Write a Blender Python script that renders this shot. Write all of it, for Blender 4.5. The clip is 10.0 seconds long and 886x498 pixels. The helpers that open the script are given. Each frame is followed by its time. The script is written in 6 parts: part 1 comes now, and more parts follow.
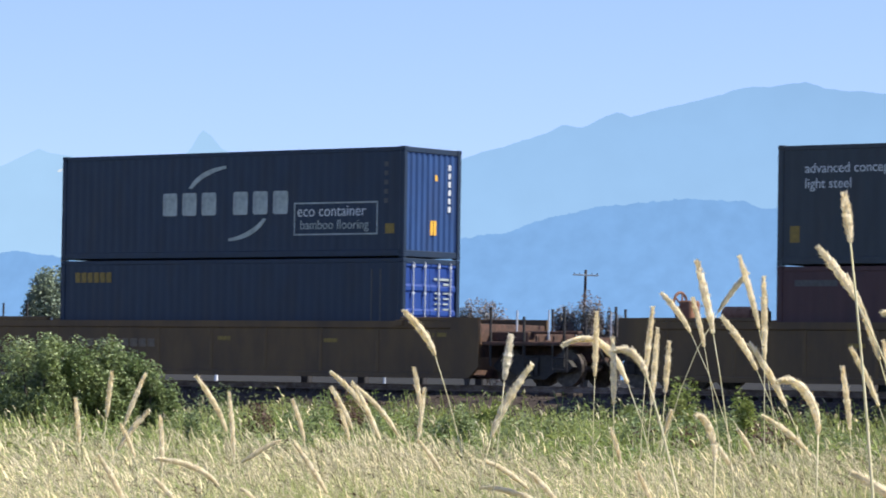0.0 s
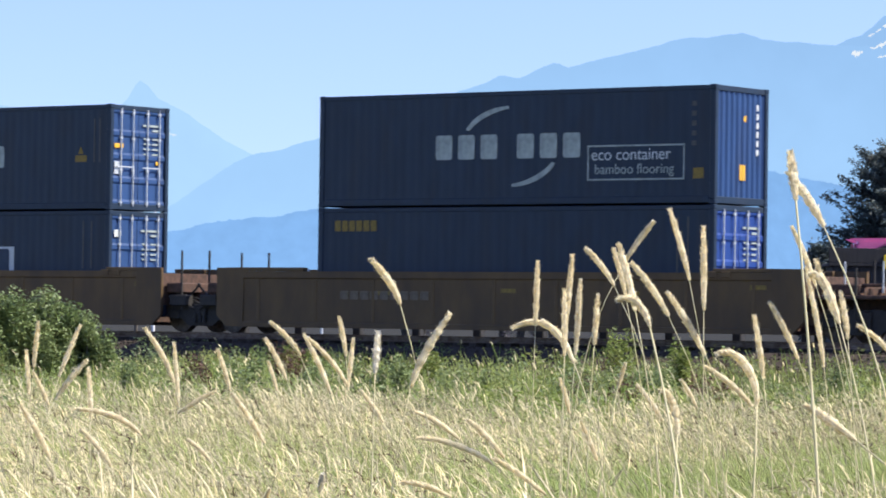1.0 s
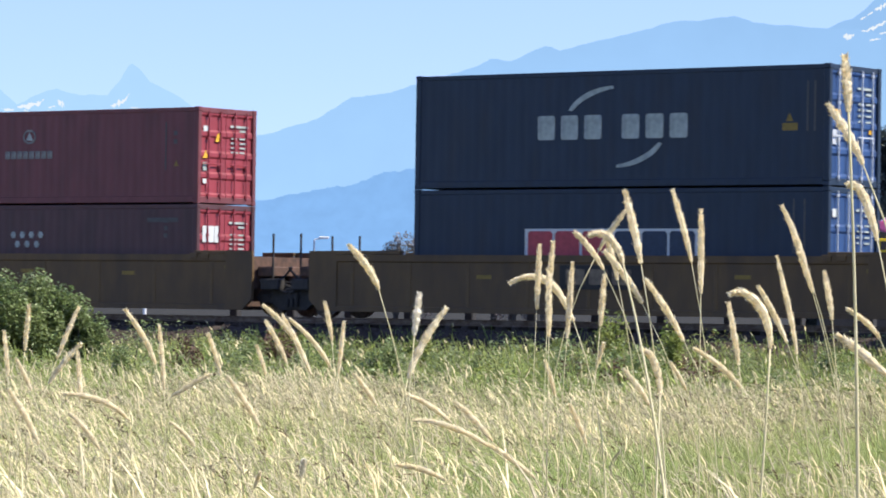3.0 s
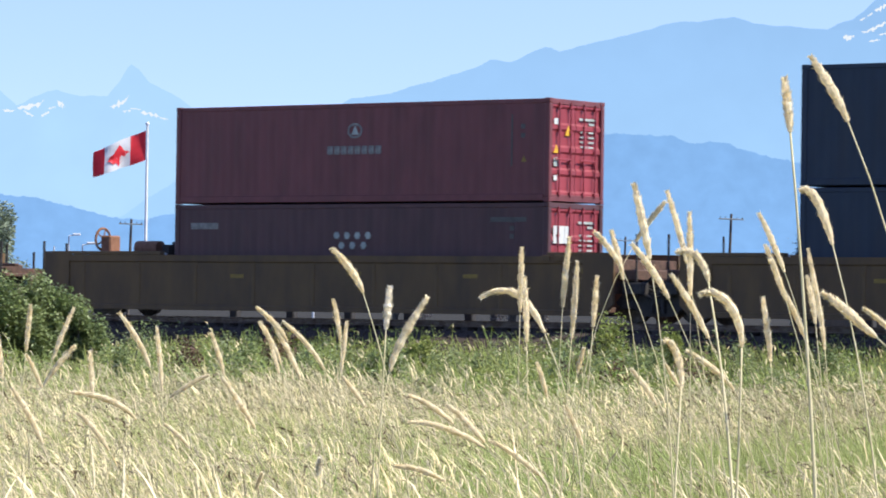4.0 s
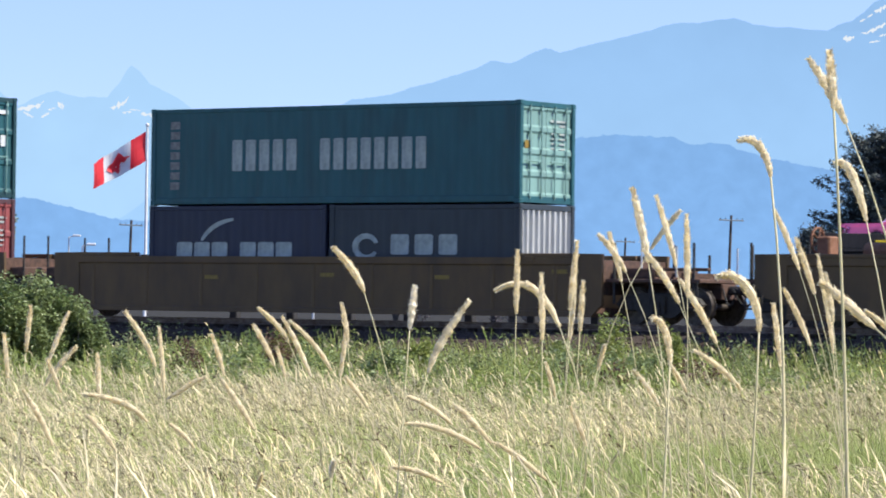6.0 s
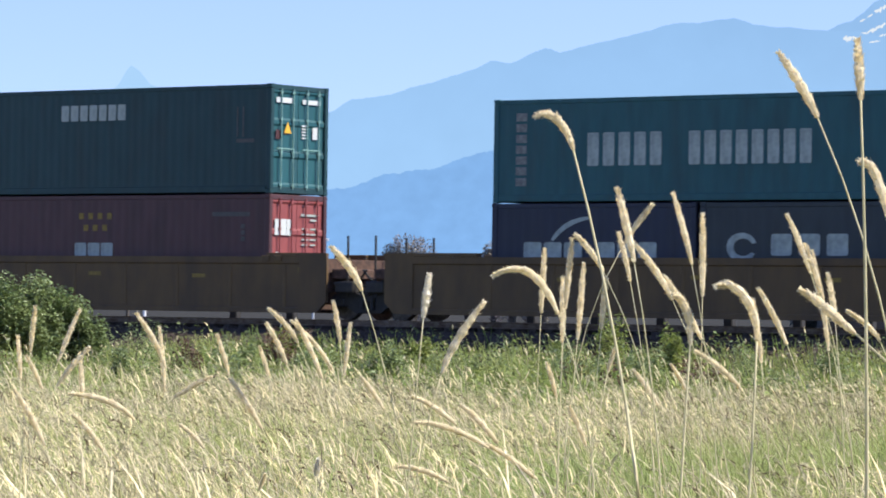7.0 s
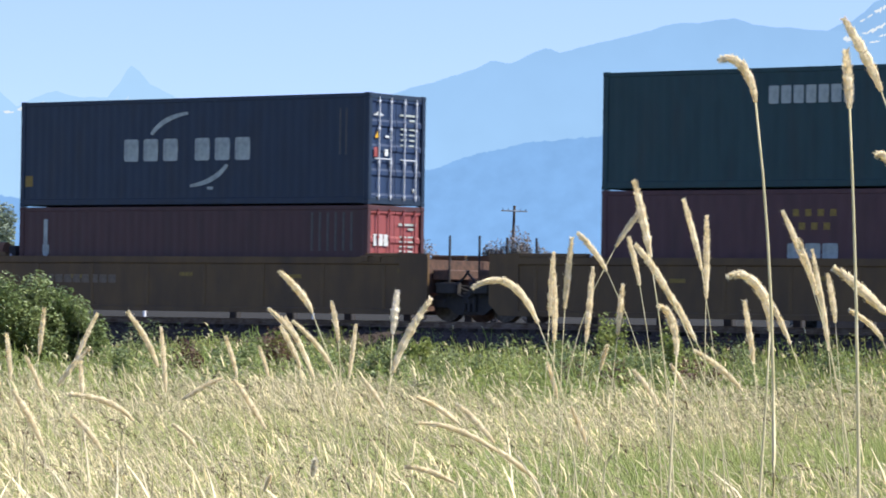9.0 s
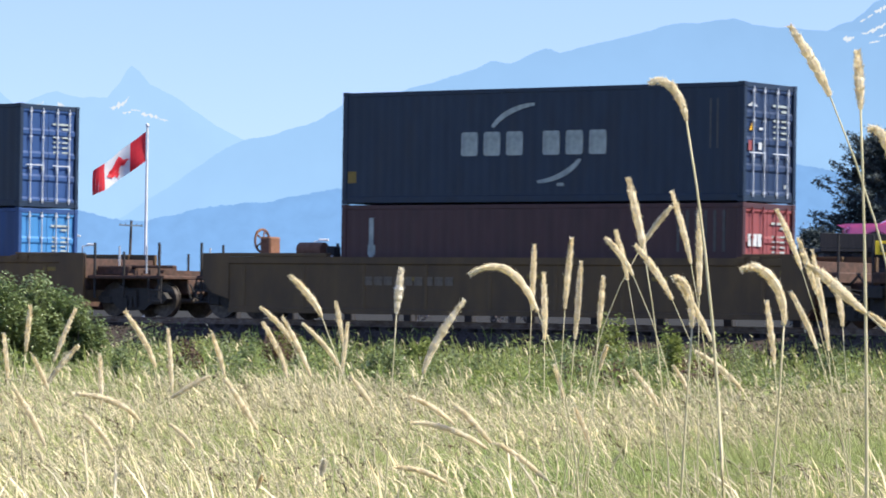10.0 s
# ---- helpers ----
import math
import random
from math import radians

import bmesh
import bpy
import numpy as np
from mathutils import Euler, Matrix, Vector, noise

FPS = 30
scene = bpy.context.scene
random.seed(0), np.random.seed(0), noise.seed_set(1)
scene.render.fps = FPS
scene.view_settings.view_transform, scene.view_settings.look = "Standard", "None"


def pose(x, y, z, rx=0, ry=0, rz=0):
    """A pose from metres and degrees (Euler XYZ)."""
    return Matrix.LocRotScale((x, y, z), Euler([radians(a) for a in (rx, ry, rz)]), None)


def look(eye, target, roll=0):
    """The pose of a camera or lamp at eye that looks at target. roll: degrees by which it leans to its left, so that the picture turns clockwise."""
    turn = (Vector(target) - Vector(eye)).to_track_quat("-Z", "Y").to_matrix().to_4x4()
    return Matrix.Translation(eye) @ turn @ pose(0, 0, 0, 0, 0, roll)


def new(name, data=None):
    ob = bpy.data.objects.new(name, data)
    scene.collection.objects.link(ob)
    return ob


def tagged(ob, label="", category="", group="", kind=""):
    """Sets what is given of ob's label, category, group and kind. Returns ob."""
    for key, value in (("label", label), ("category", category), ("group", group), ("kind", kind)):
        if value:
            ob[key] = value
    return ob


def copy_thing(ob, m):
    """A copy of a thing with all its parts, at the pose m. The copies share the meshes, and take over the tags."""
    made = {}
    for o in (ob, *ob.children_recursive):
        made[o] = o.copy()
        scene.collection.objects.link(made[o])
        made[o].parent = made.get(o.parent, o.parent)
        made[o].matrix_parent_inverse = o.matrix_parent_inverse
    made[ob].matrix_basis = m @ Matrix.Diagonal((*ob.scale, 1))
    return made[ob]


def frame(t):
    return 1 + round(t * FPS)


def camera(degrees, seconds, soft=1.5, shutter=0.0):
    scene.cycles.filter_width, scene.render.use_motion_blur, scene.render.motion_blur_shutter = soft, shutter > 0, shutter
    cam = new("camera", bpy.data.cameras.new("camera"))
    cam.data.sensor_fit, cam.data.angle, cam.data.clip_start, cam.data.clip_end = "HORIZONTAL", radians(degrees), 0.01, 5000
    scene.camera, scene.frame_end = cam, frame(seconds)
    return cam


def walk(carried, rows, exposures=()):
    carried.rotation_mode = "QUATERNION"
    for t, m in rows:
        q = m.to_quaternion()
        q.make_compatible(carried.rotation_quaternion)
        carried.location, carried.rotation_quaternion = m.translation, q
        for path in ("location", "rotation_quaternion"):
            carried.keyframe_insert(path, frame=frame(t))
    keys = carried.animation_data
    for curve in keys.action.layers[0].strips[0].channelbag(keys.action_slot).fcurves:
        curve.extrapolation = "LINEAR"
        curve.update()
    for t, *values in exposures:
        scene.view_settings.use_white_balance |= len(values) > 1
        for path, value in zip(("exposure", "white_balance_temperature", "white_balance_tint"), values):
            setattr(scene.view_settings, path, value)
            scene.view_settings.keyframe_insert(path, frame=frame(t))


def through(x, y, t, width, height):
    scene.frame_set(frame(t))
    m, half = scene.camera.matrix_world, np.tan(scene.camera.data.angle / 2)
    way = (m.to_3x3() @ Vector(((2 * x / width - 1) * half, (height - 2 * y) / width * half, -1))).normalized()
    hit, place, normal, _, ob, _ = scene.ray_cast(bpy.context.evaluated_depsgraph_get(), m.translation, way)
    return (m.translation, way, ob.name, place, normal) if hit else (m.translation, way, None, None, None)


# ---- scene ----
FOV = 13.79                       # across the width
EYE = 1.7                         # the camera's height over the field
TRACK = 36.44                     # the track runs this many degrees to the picture's plane
RAIL = 1.5                        # height of the rail's top
cam = camera(FOV, 10.0, soft=1.85, shutter=0.12)
FOCAL = 784 / math.tan(radians(FOV / 2))


def aim(dx, dy):
    """The camera's pose when its picture lies dx, dy beside where it comes to rest."""
    yaw = math.degrees(math.atan(dx / FOCAL))
    tilt = math.degrees(math.atan((114.4 + dy) / FOCAL))
    return pose(0, 0, EYE) @ pose(0, 0, 0, 0, 0, yaw) @ pose(0, 0, 0, 90 + tilt) @ pose(0, 0, 0, 0, 0, 0.852)


walk(cam, [(t, aim(dx, dy)) for t, dx, dy in (
    (0, 128, 112), (0.1, 125, 110.5), (0.2, 121, 108), (0.3, 113, 101.5), (0.4, 83, 83), (0.5, 51, 63), (0.6, 34, 50),
    (0.7, 26, 40), (0.8, 21, 33.5), (0.9, 17.5, 29), (1.0, 15.5, 26), (1.2, 12, 19), (1.5, 8.5, 11), (2.0, 4, 2.5),
    (2.2, 3, 0.5), (3.3, 0, -4), (3.5, 0, -3.5), (4.0, 0, -2), (4.5, 0, 0), (7.0, 0, 0), (10.0, 0, 0.5))],
    exposures=((0, 0.58), (0.7, 0.65), (1.0, 0.70), (2.0, 0.71), (4.2, 0.73), (5.2, 0.70), (6.5, 0.64), (8.0, 0.65), (10.0, 0.69)))

# ---- light ----
SUN_AZ, SUN_EL = 97.0, 46.0       # degrees from the view's direction to its right, and up
world = bpy.data.worlds.new("sky")
scene.world = world
world.use_nodes = True
wn = world.node_tree.nodes
sky = wn.new("ShaderNodeTexSky")
sky.sky_type, sky.sun_disc = "NISHITA", False
sky.sun_elevation, sky.sun_rotation = radians(SUN_EL), radians(SUN_AZ)
sky.air_density, sky.dust_density, sky.ozone_density, sky.altitude = 1.0, 0.3, 3.0, 0
# clear mountain air: the low sky takes the blue of the sky some way above it
wco, wmap, wnor = wn.new("ShaderNodeTexCoord"), wn.new("ShaderNodeMapping"), wn.new("ShaderNodeVectorMath")
wmap.inputs["Location"].default_value, wmap.inputs["Scale"].default_value = (0, 0, 0.075), (1, 1, 0.92)
wnor.operation = "NORMALIZE"
world.node_tree.links.new(wco.outputs["Generated"], wmap.inputs[0])
world.node_tree.links.new(wmap.outputs[0], wnor.inputs[0])
world.node_tree.links.new(wnor.outputs[0], sky.inputs[0])
wblue = wn.new("ShaderNodeMixRGB")
wblue.blend_type, wblue.inputs[0].default_value, wblue.inputs[2].default_value = "MULTIPLY", 1.0, (1.03, 0.985, 1.235, 1)
world.node_tree.links.new(sky.outputs[0], wblue.inputs[1])
world.node_tree.links.new(wblue.outputs[0], wn["Background"].inputs[0])
wn["Background"].inputs[1].default_value = 0.112
sun = new("sun", bpy.data.lights.new("sun", "SUN"))
sun.data.energy, sun.data.angle, sun.data.color = 5.0, radians(0.55), (1.0, 0.935, 0.80)
sun.matrix_world = look((0, 0, 0), (-math.sin(radians(SUN_AZ)) * math.cos(radians(SUN_EL)),
                                    -math.cos(radians(SUN_AZ)) * math.cos(radians(SUN_EL)), -math.sin(radians(SUN_EL))))


# ---- materials ----
def mat(name, color, color2=None, rough=0.6, metal=0.0, scale=6.0, detail=6.0, bump=0.0, bump_scale=40.0, stretch=(1, 1, 1),
        island=0.0, per_object=0.0, dirt=None, dirt_amount=0.0, dirt_scale=1.2, gloss=0.5):
    """Noise between two colours in object space, with optional dirt, bump and variation by piece."""
    m = bpy.data.materials.new(name)
    m.use_nodes = True
    nt, n = m.node_tree, m.node_tree.nodes
    bsdf = n["Principled BSDF"]
    bsdf.inputs["Specular IOR Level"].default_value = gloss
    bsdf.inputs["Roughness"].default_value, bsdf.inputs["Metallic"].default_value = rough, metal
    co = n.new("ShaderNodeTexCoord")
    mp = n.new("ShaderNodeMapping")
    mp.inputs["Scale"].default_value = stretch
    nt.links.new(co.outputs["Object"], mp.inputs[0])
    tex = n.new("ShaderNodeTexNoise")
    tex.inputs["Scale"].default_value, tex.inputs["Detail"].default_value = scale, detail
    nt.links.new(mp.outputs[0], tex.inputs[0])
    ramp = n.new("ShaderNodeValToRGB")
    c2 = color2 or tuple(c * 0.75 for c in color)
    ramp.color_ramp.elements[0].color, ramp.color_ramp.elements[1].color = (*c2, 1), (*color, 1)
    ramp.color_ramp.elements[0].position, ramp.color_ramp.elements[1].position = 0.35, 0.65
    nt.links.new(tex.outputs["Fac"], ramp.inputs[0])
    last = ramp.outputs[0]
    if dirt:
        d = n.new("ShaderNodeTexNoise")
        d.inputs["Scale"].default_value, d.inputs["Detail"].default_value = dirt_scale, 8
        nt.links.new(mp.outputs[0], d.inputs[0])
        r = n.new("ShaderNodeMapRange")
        r.inputs[1].default_value, r.inputs[2].default_value, r.inputs[4].default_value = 0.5, 0.75, dirt_amount
        nt.links.new(d.outputs["Fac"], r.inputs[0])
        mix = n.new("ShaderNodeMixRGB")
        nt.links.new(r.outputs[0], mix.inputs[0])
        nt.links.new(last, mix.inputs[1])
        mix.inputs[2].default_value = (*dirt, 1)
        last = mix.outputs[0]
    if island or per_object:
        src = n.new("ShaderNodeNewGeometry").outputs["Random Per Island"] if island else n.new("ShaderNodeObjectInfo").outputs["Random"]
        r = n.new("ShaderNodeMapRange")
        a = island or per_object
        r.inputs[3].default_value, r.inputs[4].default_value = 1 - a, 1 + a
        nt.links.new(src, r.inputs[0])
        hs = n.new("ShaderNodeHueSaturation")
        nt.links.new(r.outputs[0], hs.inputs["Value"])
        nt.links.new(last, hs.inputs["Color"])
        last = hs.outputs[0]
    nt.links.new(last, bsdf.inputs["Base Color"])
    if bump:
        bt = n.new("ShaderNodeTexNoise")
        bt.inputs["Scale"].default_value, bt.inputs["Detail"].default_value = bump_scale, 5
        nt.links.new(mp.outputs[0], bt.inputs[0])
        b = n.new("ShaderNodeBump")
        b.inputs["Strength"].default_value, b.inputs["Distance"].default_value = bump, 0.02
        nt.links.new(bt.outputs["Fac"], b.inputs["Height"])
        nt.links.new(b.outputs[0], bsdf.inputs["Normal"])
    return m


def leafy(name, color, color2, island=0.35, through=0.35, rough=0.55, scale=0.6):
    """A leaf or straw: as mat, and some light comes through it."""
    m = mat(name, color, color2, rough=rough, scale=scale, island=island)
    nt, n = m.node_tree, m.node_tree.nodes
    bsdf, out = n["Principled BSDF"], n["Material Output"]
    tr = n.new("ShaderNodeBsdfTranslucent")
    col = bsdf.inputs["Base Color"].links[0].from_socket
    nt.links.new(col, tr.inputs[0])
    mix = n.new("ShaderNodeMixShader")
    mix.inputs[0].default_value = through
    nt.links.new(bsdf.outputs[0], mix.inputs[1])
    nt.links.new(tr.outputs[0], mix.inputs[2])
    nt.links.new(mix.outputs[0], out.inputs[0])
    return m


def painted_haze(name, low, high, z0, z1, patch=0.04, scale=0.012):
    """A far slope seen through miles of lit air: the haze is painted on as emission, thicker towards the foot."""
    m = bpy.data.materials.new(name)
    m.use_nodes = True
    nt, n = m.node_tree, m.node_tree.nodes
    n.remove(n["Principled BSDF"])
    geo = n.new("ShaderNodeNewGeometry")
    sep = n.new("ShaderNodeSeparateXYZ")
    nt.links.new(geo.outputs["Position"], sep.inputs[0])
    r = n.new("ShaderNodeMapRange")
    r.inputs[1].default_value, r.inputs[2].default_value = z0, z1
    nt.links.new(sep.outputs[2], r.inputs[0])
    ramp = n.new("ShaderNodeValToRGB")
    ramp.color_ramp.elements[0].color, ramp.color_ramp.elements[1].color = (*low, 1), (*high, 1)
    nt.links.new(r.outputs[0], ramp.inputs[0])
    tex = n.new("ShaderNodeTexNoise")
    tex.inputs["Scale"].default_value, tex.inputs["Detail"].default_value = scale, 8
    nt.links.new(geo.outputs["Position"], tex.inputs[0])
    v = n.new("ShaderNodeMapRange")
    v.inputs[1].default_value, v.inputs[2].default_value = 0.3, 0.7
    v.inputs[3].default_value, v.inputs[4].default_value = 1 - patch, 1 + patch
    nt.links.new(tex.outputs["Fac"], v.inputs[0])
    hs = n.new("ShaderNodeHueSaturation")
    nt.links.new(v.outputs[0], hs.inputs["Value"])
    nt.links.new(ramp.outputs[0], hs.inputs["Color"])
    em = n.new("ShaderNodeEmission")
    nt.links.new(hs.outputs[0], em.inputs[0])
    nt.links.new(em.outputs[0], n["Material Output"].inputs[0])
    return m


def paint(name, c, rough=0.45, dirt=(0.032, 0.026, 0.022), amount=0.3):
    return mat(name, c, tuple(v * 0.8 for v in c), rough=rough, scale=3.0, stretch=(1, 1, 0.25), bump=0.15, bump_scale=14,
               dirt=dirt, dirt_amount=amount, dirt_scale=1.6, gloss=0.3)


NAVY = paint("navy_paint", (0.0155, 0.0310, 0.0590))
NAVY_DOOR = paint("navy_door_paint", (0.021, 0.043, 0.100))
BLUE = paint("blue_paint", (0.028, 0.072, 0.200))
ROYAL = paint("royal_blue_paint", (0.018, 0.058, 0.260))
SKY_BLUE = paint("light_blue_paint", (0.060, 0.240, 0.520))
OXIDE = paint("oxide_red_paint", (0.074, 0.033, 0.035))
MAROON = paint("maroon_paint", (0.165, 0.0500, 0.0560))
WINE = paint("dark_wine_paint", (0.088, 0.0400, 0.0450))
RED = paint("red_paint", (0.28, 0.045, 0.060))
BRICK = paint("faded_red_paint", (0.290, 0.078, 0.078))
DKGREEN = paint("dark_green_paint", (0.0145, 0.052, 0.060))
GREEN = paint("green_paint", (0.021, 0.098, 0.116))
MINT = paint("mint_green_paint", (0.20, 0.35, 0.325))
GREY = paint("grey_green_paint", (0.036, 0.047, 0.058))
WORNNAVY = paint("worn_navy_paint", (0.024, 0.030, 0.058))
PALE = paint("white_container_paint", (0.55, 0.56, 0.55))
WHITE = mat("white_marking", (0.55, 0.58, 0.58), (0.50, 0.53, 0.54), scale=9, rough=0.5)
DULL = mat("worn_white_marking", (0.40, 0.45, 0.43), (0.25, 0.29, 0.28), scale=4.5, rough=0.6)
DIM = mat("dim_grey_marking", (0.23, 0.23, 0.22), (0.12, 0.12, 0.12), scale=9, rough=0.6)
FAINT = mat("faded_marking", (0.085, 0.082, 0.080), (0.055, 0.053, 0.052), scale=12, rough=0.6)
MARK_RED = mat("red_marking", (0.45, 0.06, 0.08), scale=8)
MARK_NAVY = mat("navy_marking", (0.02, 0.04, 0.08), scale=8)
YELLOW = mat("yellow_marking", (0.75, 0.42, 0.03), (0.6, 0.33, 0.03), scale=8)
DULLYELLOW = mat("worn_yellow_marking", (0.26, 0.17, 0.025), (0.18, 0.12, 0.02), scale=12)
GALV = mat("galvanised_steel", (0.62, 0.64, 0.66), (0.45, 0.47, 0.5), rough=0.4, metal=0.3, scale=20)
CARPAINT = mat("yellow_railcar_paint", (0.140, 0.086, 0.038), (0.098, 0.062, 0.032), rough=0.6, scale=2.0, stretch=(1, 1, 0.4), bump=0.2,
               bump_scale=12, dirt=(0.055, 0.040, 0.030), dirt_amount=0.6, dirt_scale=0.9, gloss=0.3)
RUST = mat("rusty_steel", (0.105, 0.054, 0.038), (0.05, 0.029, 0.021), rough=0.85, scale=7, bump=0.4, bump_scale=30)
CARFAINT = mat("faded_railcar_code", (0.20, 0.15, 0.10), (0.12, 0.09, 0.06), scale=7)
# brighter copy of the rust, with sunlight put into its colour
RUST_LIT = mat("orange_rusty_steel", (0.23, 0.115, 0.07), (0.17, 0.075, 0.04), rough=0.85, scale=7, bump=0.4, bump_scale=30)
DARKSTEEL = mat("greasy_dark_steel", (0.030, 0.026, 0.024), (0.018, 0.016, 0.015), rough=0.7, scale=8, bump=0.3)
WHEELSTEEL = mat("wheel_steel", (0.10, 0.085, 0.075), (0.05, 0.04, 0.035), rough=0.5, metal=0.6, scale=10)
RAILSTEEL = mat("rail_steel", (0.20, 0.15, 0.12), (0.10, 0.06, 0.04), rough=0.5, metal=0.4, scale=6)
TIEWOOD = mat("creosoted_wood", (0.075, 0.055, 0.042), (0.035, 0.028, 0.022), rough=0.9, scale=5, stretch=(4, 1, 4), bump=0.4, per_object=0.3)
BALLAST = mat("grey_ballast", (0.095, 0.075, 0.062), (0.046, 0.037, 0.031), gloss=0.1, rough=0.95, scale=14, bump=0.9, bump_scale=16)
GRAVEL = mat("grey_gravel", (0.055, 0.056, 0.060), (0.036, 0.037, 0.040), rough=0.95, scale=0.5, bump=0.5, bump_scale=20,
             dirt=(0.05, 0.055, 0.035), dirt_amount=0.5, dirt_scale=0.08, gloss=0.0)
SOIL = mat("dry_field_soil", (0.22, 0.19, 0.09), (0.10, 0.12, 0.04), rough=0.95, scale=0.7, bump=0.6, bump_scale=8)
STRAW = leafy("dry_straw", (0.64, 0.575, 0.31), (0.36, 0.36, 0.15), island=0.6)
STRAW_HEAD = leafy("dry_seed_heads", (0.80, 0.71, 0.47), (0.48, 0.425, 0.255), island=0.55, through=0.4)
GRASS = leafy("green_grass", (0.24, 0.33, 0.085), (0.41, 0.43, 0.155), island=0.35, through=0.4)
WEED = leafy("green_weeds", (0.17, 0.25, 0.05), (0.30, 0.32, 0.10), island=0.45, through=0.4)
WEED_PALE = leafy("grey_green_weeds", (0.28, 0.32, 0.15), (0.20, 0.25, 0.10), island=0.4, through=0.35)
DEAD = leafy("dead_brown_weeds", (0.16, 0.085, 0.055), (0.10, 0.06, 0.04), island=0.4)
BUSHLEAF = leafy("shrub_leaves", (0.155, 0.215, 0.075), (0.27, 0.32, 0.14), island=0.5, through=0.3, rough=0.4)
# needles lifted towards blue-grey: distance haze is in the colour
TREELEAF = leafy("dark_conifer_needles", (0.066, 0.088, 0.086), (0.090, 0.112, 0.108), island=0.5, through=0.2)
GREYLEAF = leafy("grey_green_leaves", (0.19, 0.24, 0.17), (0.28, 0.33, 0.24), island=0.5, through=0.3)
# lightened and greyed, with distance haze put into the leaf colour
REDLEAF = leafy("reddish_leaves", (0.24, 0.19, 0.18), (0.18, 0.18, 0.16), island=0.5, through=0.2)
REED = leafy("reed_straw", (0.80, 0.72, 0.48), (0.66, 0.60, 0.34), island=0.1, through=0.3, scale=30)
REEDHEAD = leafy("reed_seed_husks", (0.95, 0.87, 0.67), (0.79, 0.69, 0.46), island=0.28, through=0.45, scale=60)
PALEHEAD = leafy("bleached_seed_husks", (0.93, 0.88, 0.76), (0.78, 0.72, 0.58), island=0.25, through=0.4, scale=60)
BARK = mat("grey_bark", (0.12, 0.10, 0.08), (0.06, 0.05, 0.04), rough=0.9, scale=6, bump=0.5)
POLEWOOD = mat("weathered_pole_wood", (0.10, 0.085, 0.07), (0.06, 0.05, 0.045), rough=0.9, scale=4, stretch=(4, 4, 0.5), bump=0.3)
POLEWHITE = mat("white_pole_paint", (0.80, 0.80, 0.80), (0.7, 0.7, 0.7), rough=0.35, scale=3)
# paler than the pole: the arm's reflected light is put into the colour
ARMWOOD = mat("bleached_arm_wood", (0.42, 0.44, 0.42), (0.30, 0.32, 0.30), rough=0.85, scale=5, bump=0.2)
FLAGRED = leafy("red_cloth", (0.90, 0.060, 0.085), (0.82, 0.045, 0.065), island=0, through=0.5, scale=3)
FLAGWHITE = leafy("white_cloth", (0.86, 0.86, 0.86), (0.80, 0.80, 0.80), island=0, through=0.5, scale=3)
PINK = mat("pink_car_paint", (0.80, 0.17, 0.36), (0.72, 0.14, 0.32), rough=0.2, scale=2)
GLASS = mat("dark_window_glass", (0.02, 0.025, 0.03), rough=0.05, scale=2)
RUBBER = mat("black_rubber", (0.02, 0.02, 0.02), rough=0.8, scale=8)
SIGNYELLOW = mat("yellow_sign_paint", (0.85, 0.62, 0.02), (0.78, 0.55, 0.02), rough=0.4, scale=3)
SHED = mat("dark_shed_boards", (0.035, 0.030, 0.030), (0.022, 0.020, 0.020), rough=0.8, scale=2, stretch=(6, 6, 0.4), bump=0.3)
# the ranges emit their haze colour; no air is modelled
RIDGE_FAR = painted_haze("hazy_far_range", (0.290, 0.455, 0.645), (0.270, 0.430, 0.625), 100, 330, patch=0.03)
RIDGE_MAIN = painted_haze("hazy_main_ridge", (0.256, 0.424, 0.640), (0.200, 0.345, 0.560), 90, 380, patch=0.03)
RIDGE_NEAR = painted_haze("hazy_wooded_ridge", (0.158, 0.310, 0.565), (0.150, 0.290, 0.520), 40, 220, patch=0.05, scale=0.05)
# snow emits a haze-tinted white instead of being lit by the sun
SNOW = painted_haze("hazy_snow", (0.48, 0.54, 0.60), (0.52, 0.56, 0.60), 0, 300, patch=0.02)


# ---- building helpers ----
def box(bm, x0, x1, y0, y1, z0, z1):
    vs = [bm.verts.new((x, y, z)) for z in (z0, z1) for x, y in ((x0, y0), (x1, y0), (x1, y1), (x0, y1))]
    for f in ((3, 2, 1, 0), (4, 5, 6, 7), (0, 1, 5, 4), (1, 2, 6, 5), (2, 3, 7, 6), (3, 0, 4, 7)):
        bm.faces.new([vs[i] for i in f])
    return vs


def worn_box(bm, x0, x1, y0, y1, z0, z1, r=0.015):
    """A box with its edges rounded off."""
    vs = box(bm, x0, x1, y0, y1, z0, z1)
    es = list({e for v in vs for e in v.link_edges})
    bmesh.ops.bevel(bm, geom=es, offset=r, segments=1, affect="EDGES")


def tube(bm, a, b, r0, r1=None, sides=8, caps=True):
    """A tapered rod from a to b."""
    a, b = Vector(a), Vector(b)
    r1 = r0 if r1 is None else r1
    q = (b - a).to_track_quat("Z", "Y")
    rings = []
    for p, r in ((a, r0), (b, r1)):
        rings.append([bm.verts.new(p + q @ Vector((r * math.cos(k * math.tau / sides), r * math.sin(k * math.tau / sides), 0))) for k in range(sides)])
    for k in range(sides):
        j = (k + 1) % sides
        bm.faces.new((rings[0][k], rings[0][j], rings[1][j], rings[1][k]))
    if caps:
        bm.faces.new(rings[0][::-1])
        bm.faces.new(rings[1])


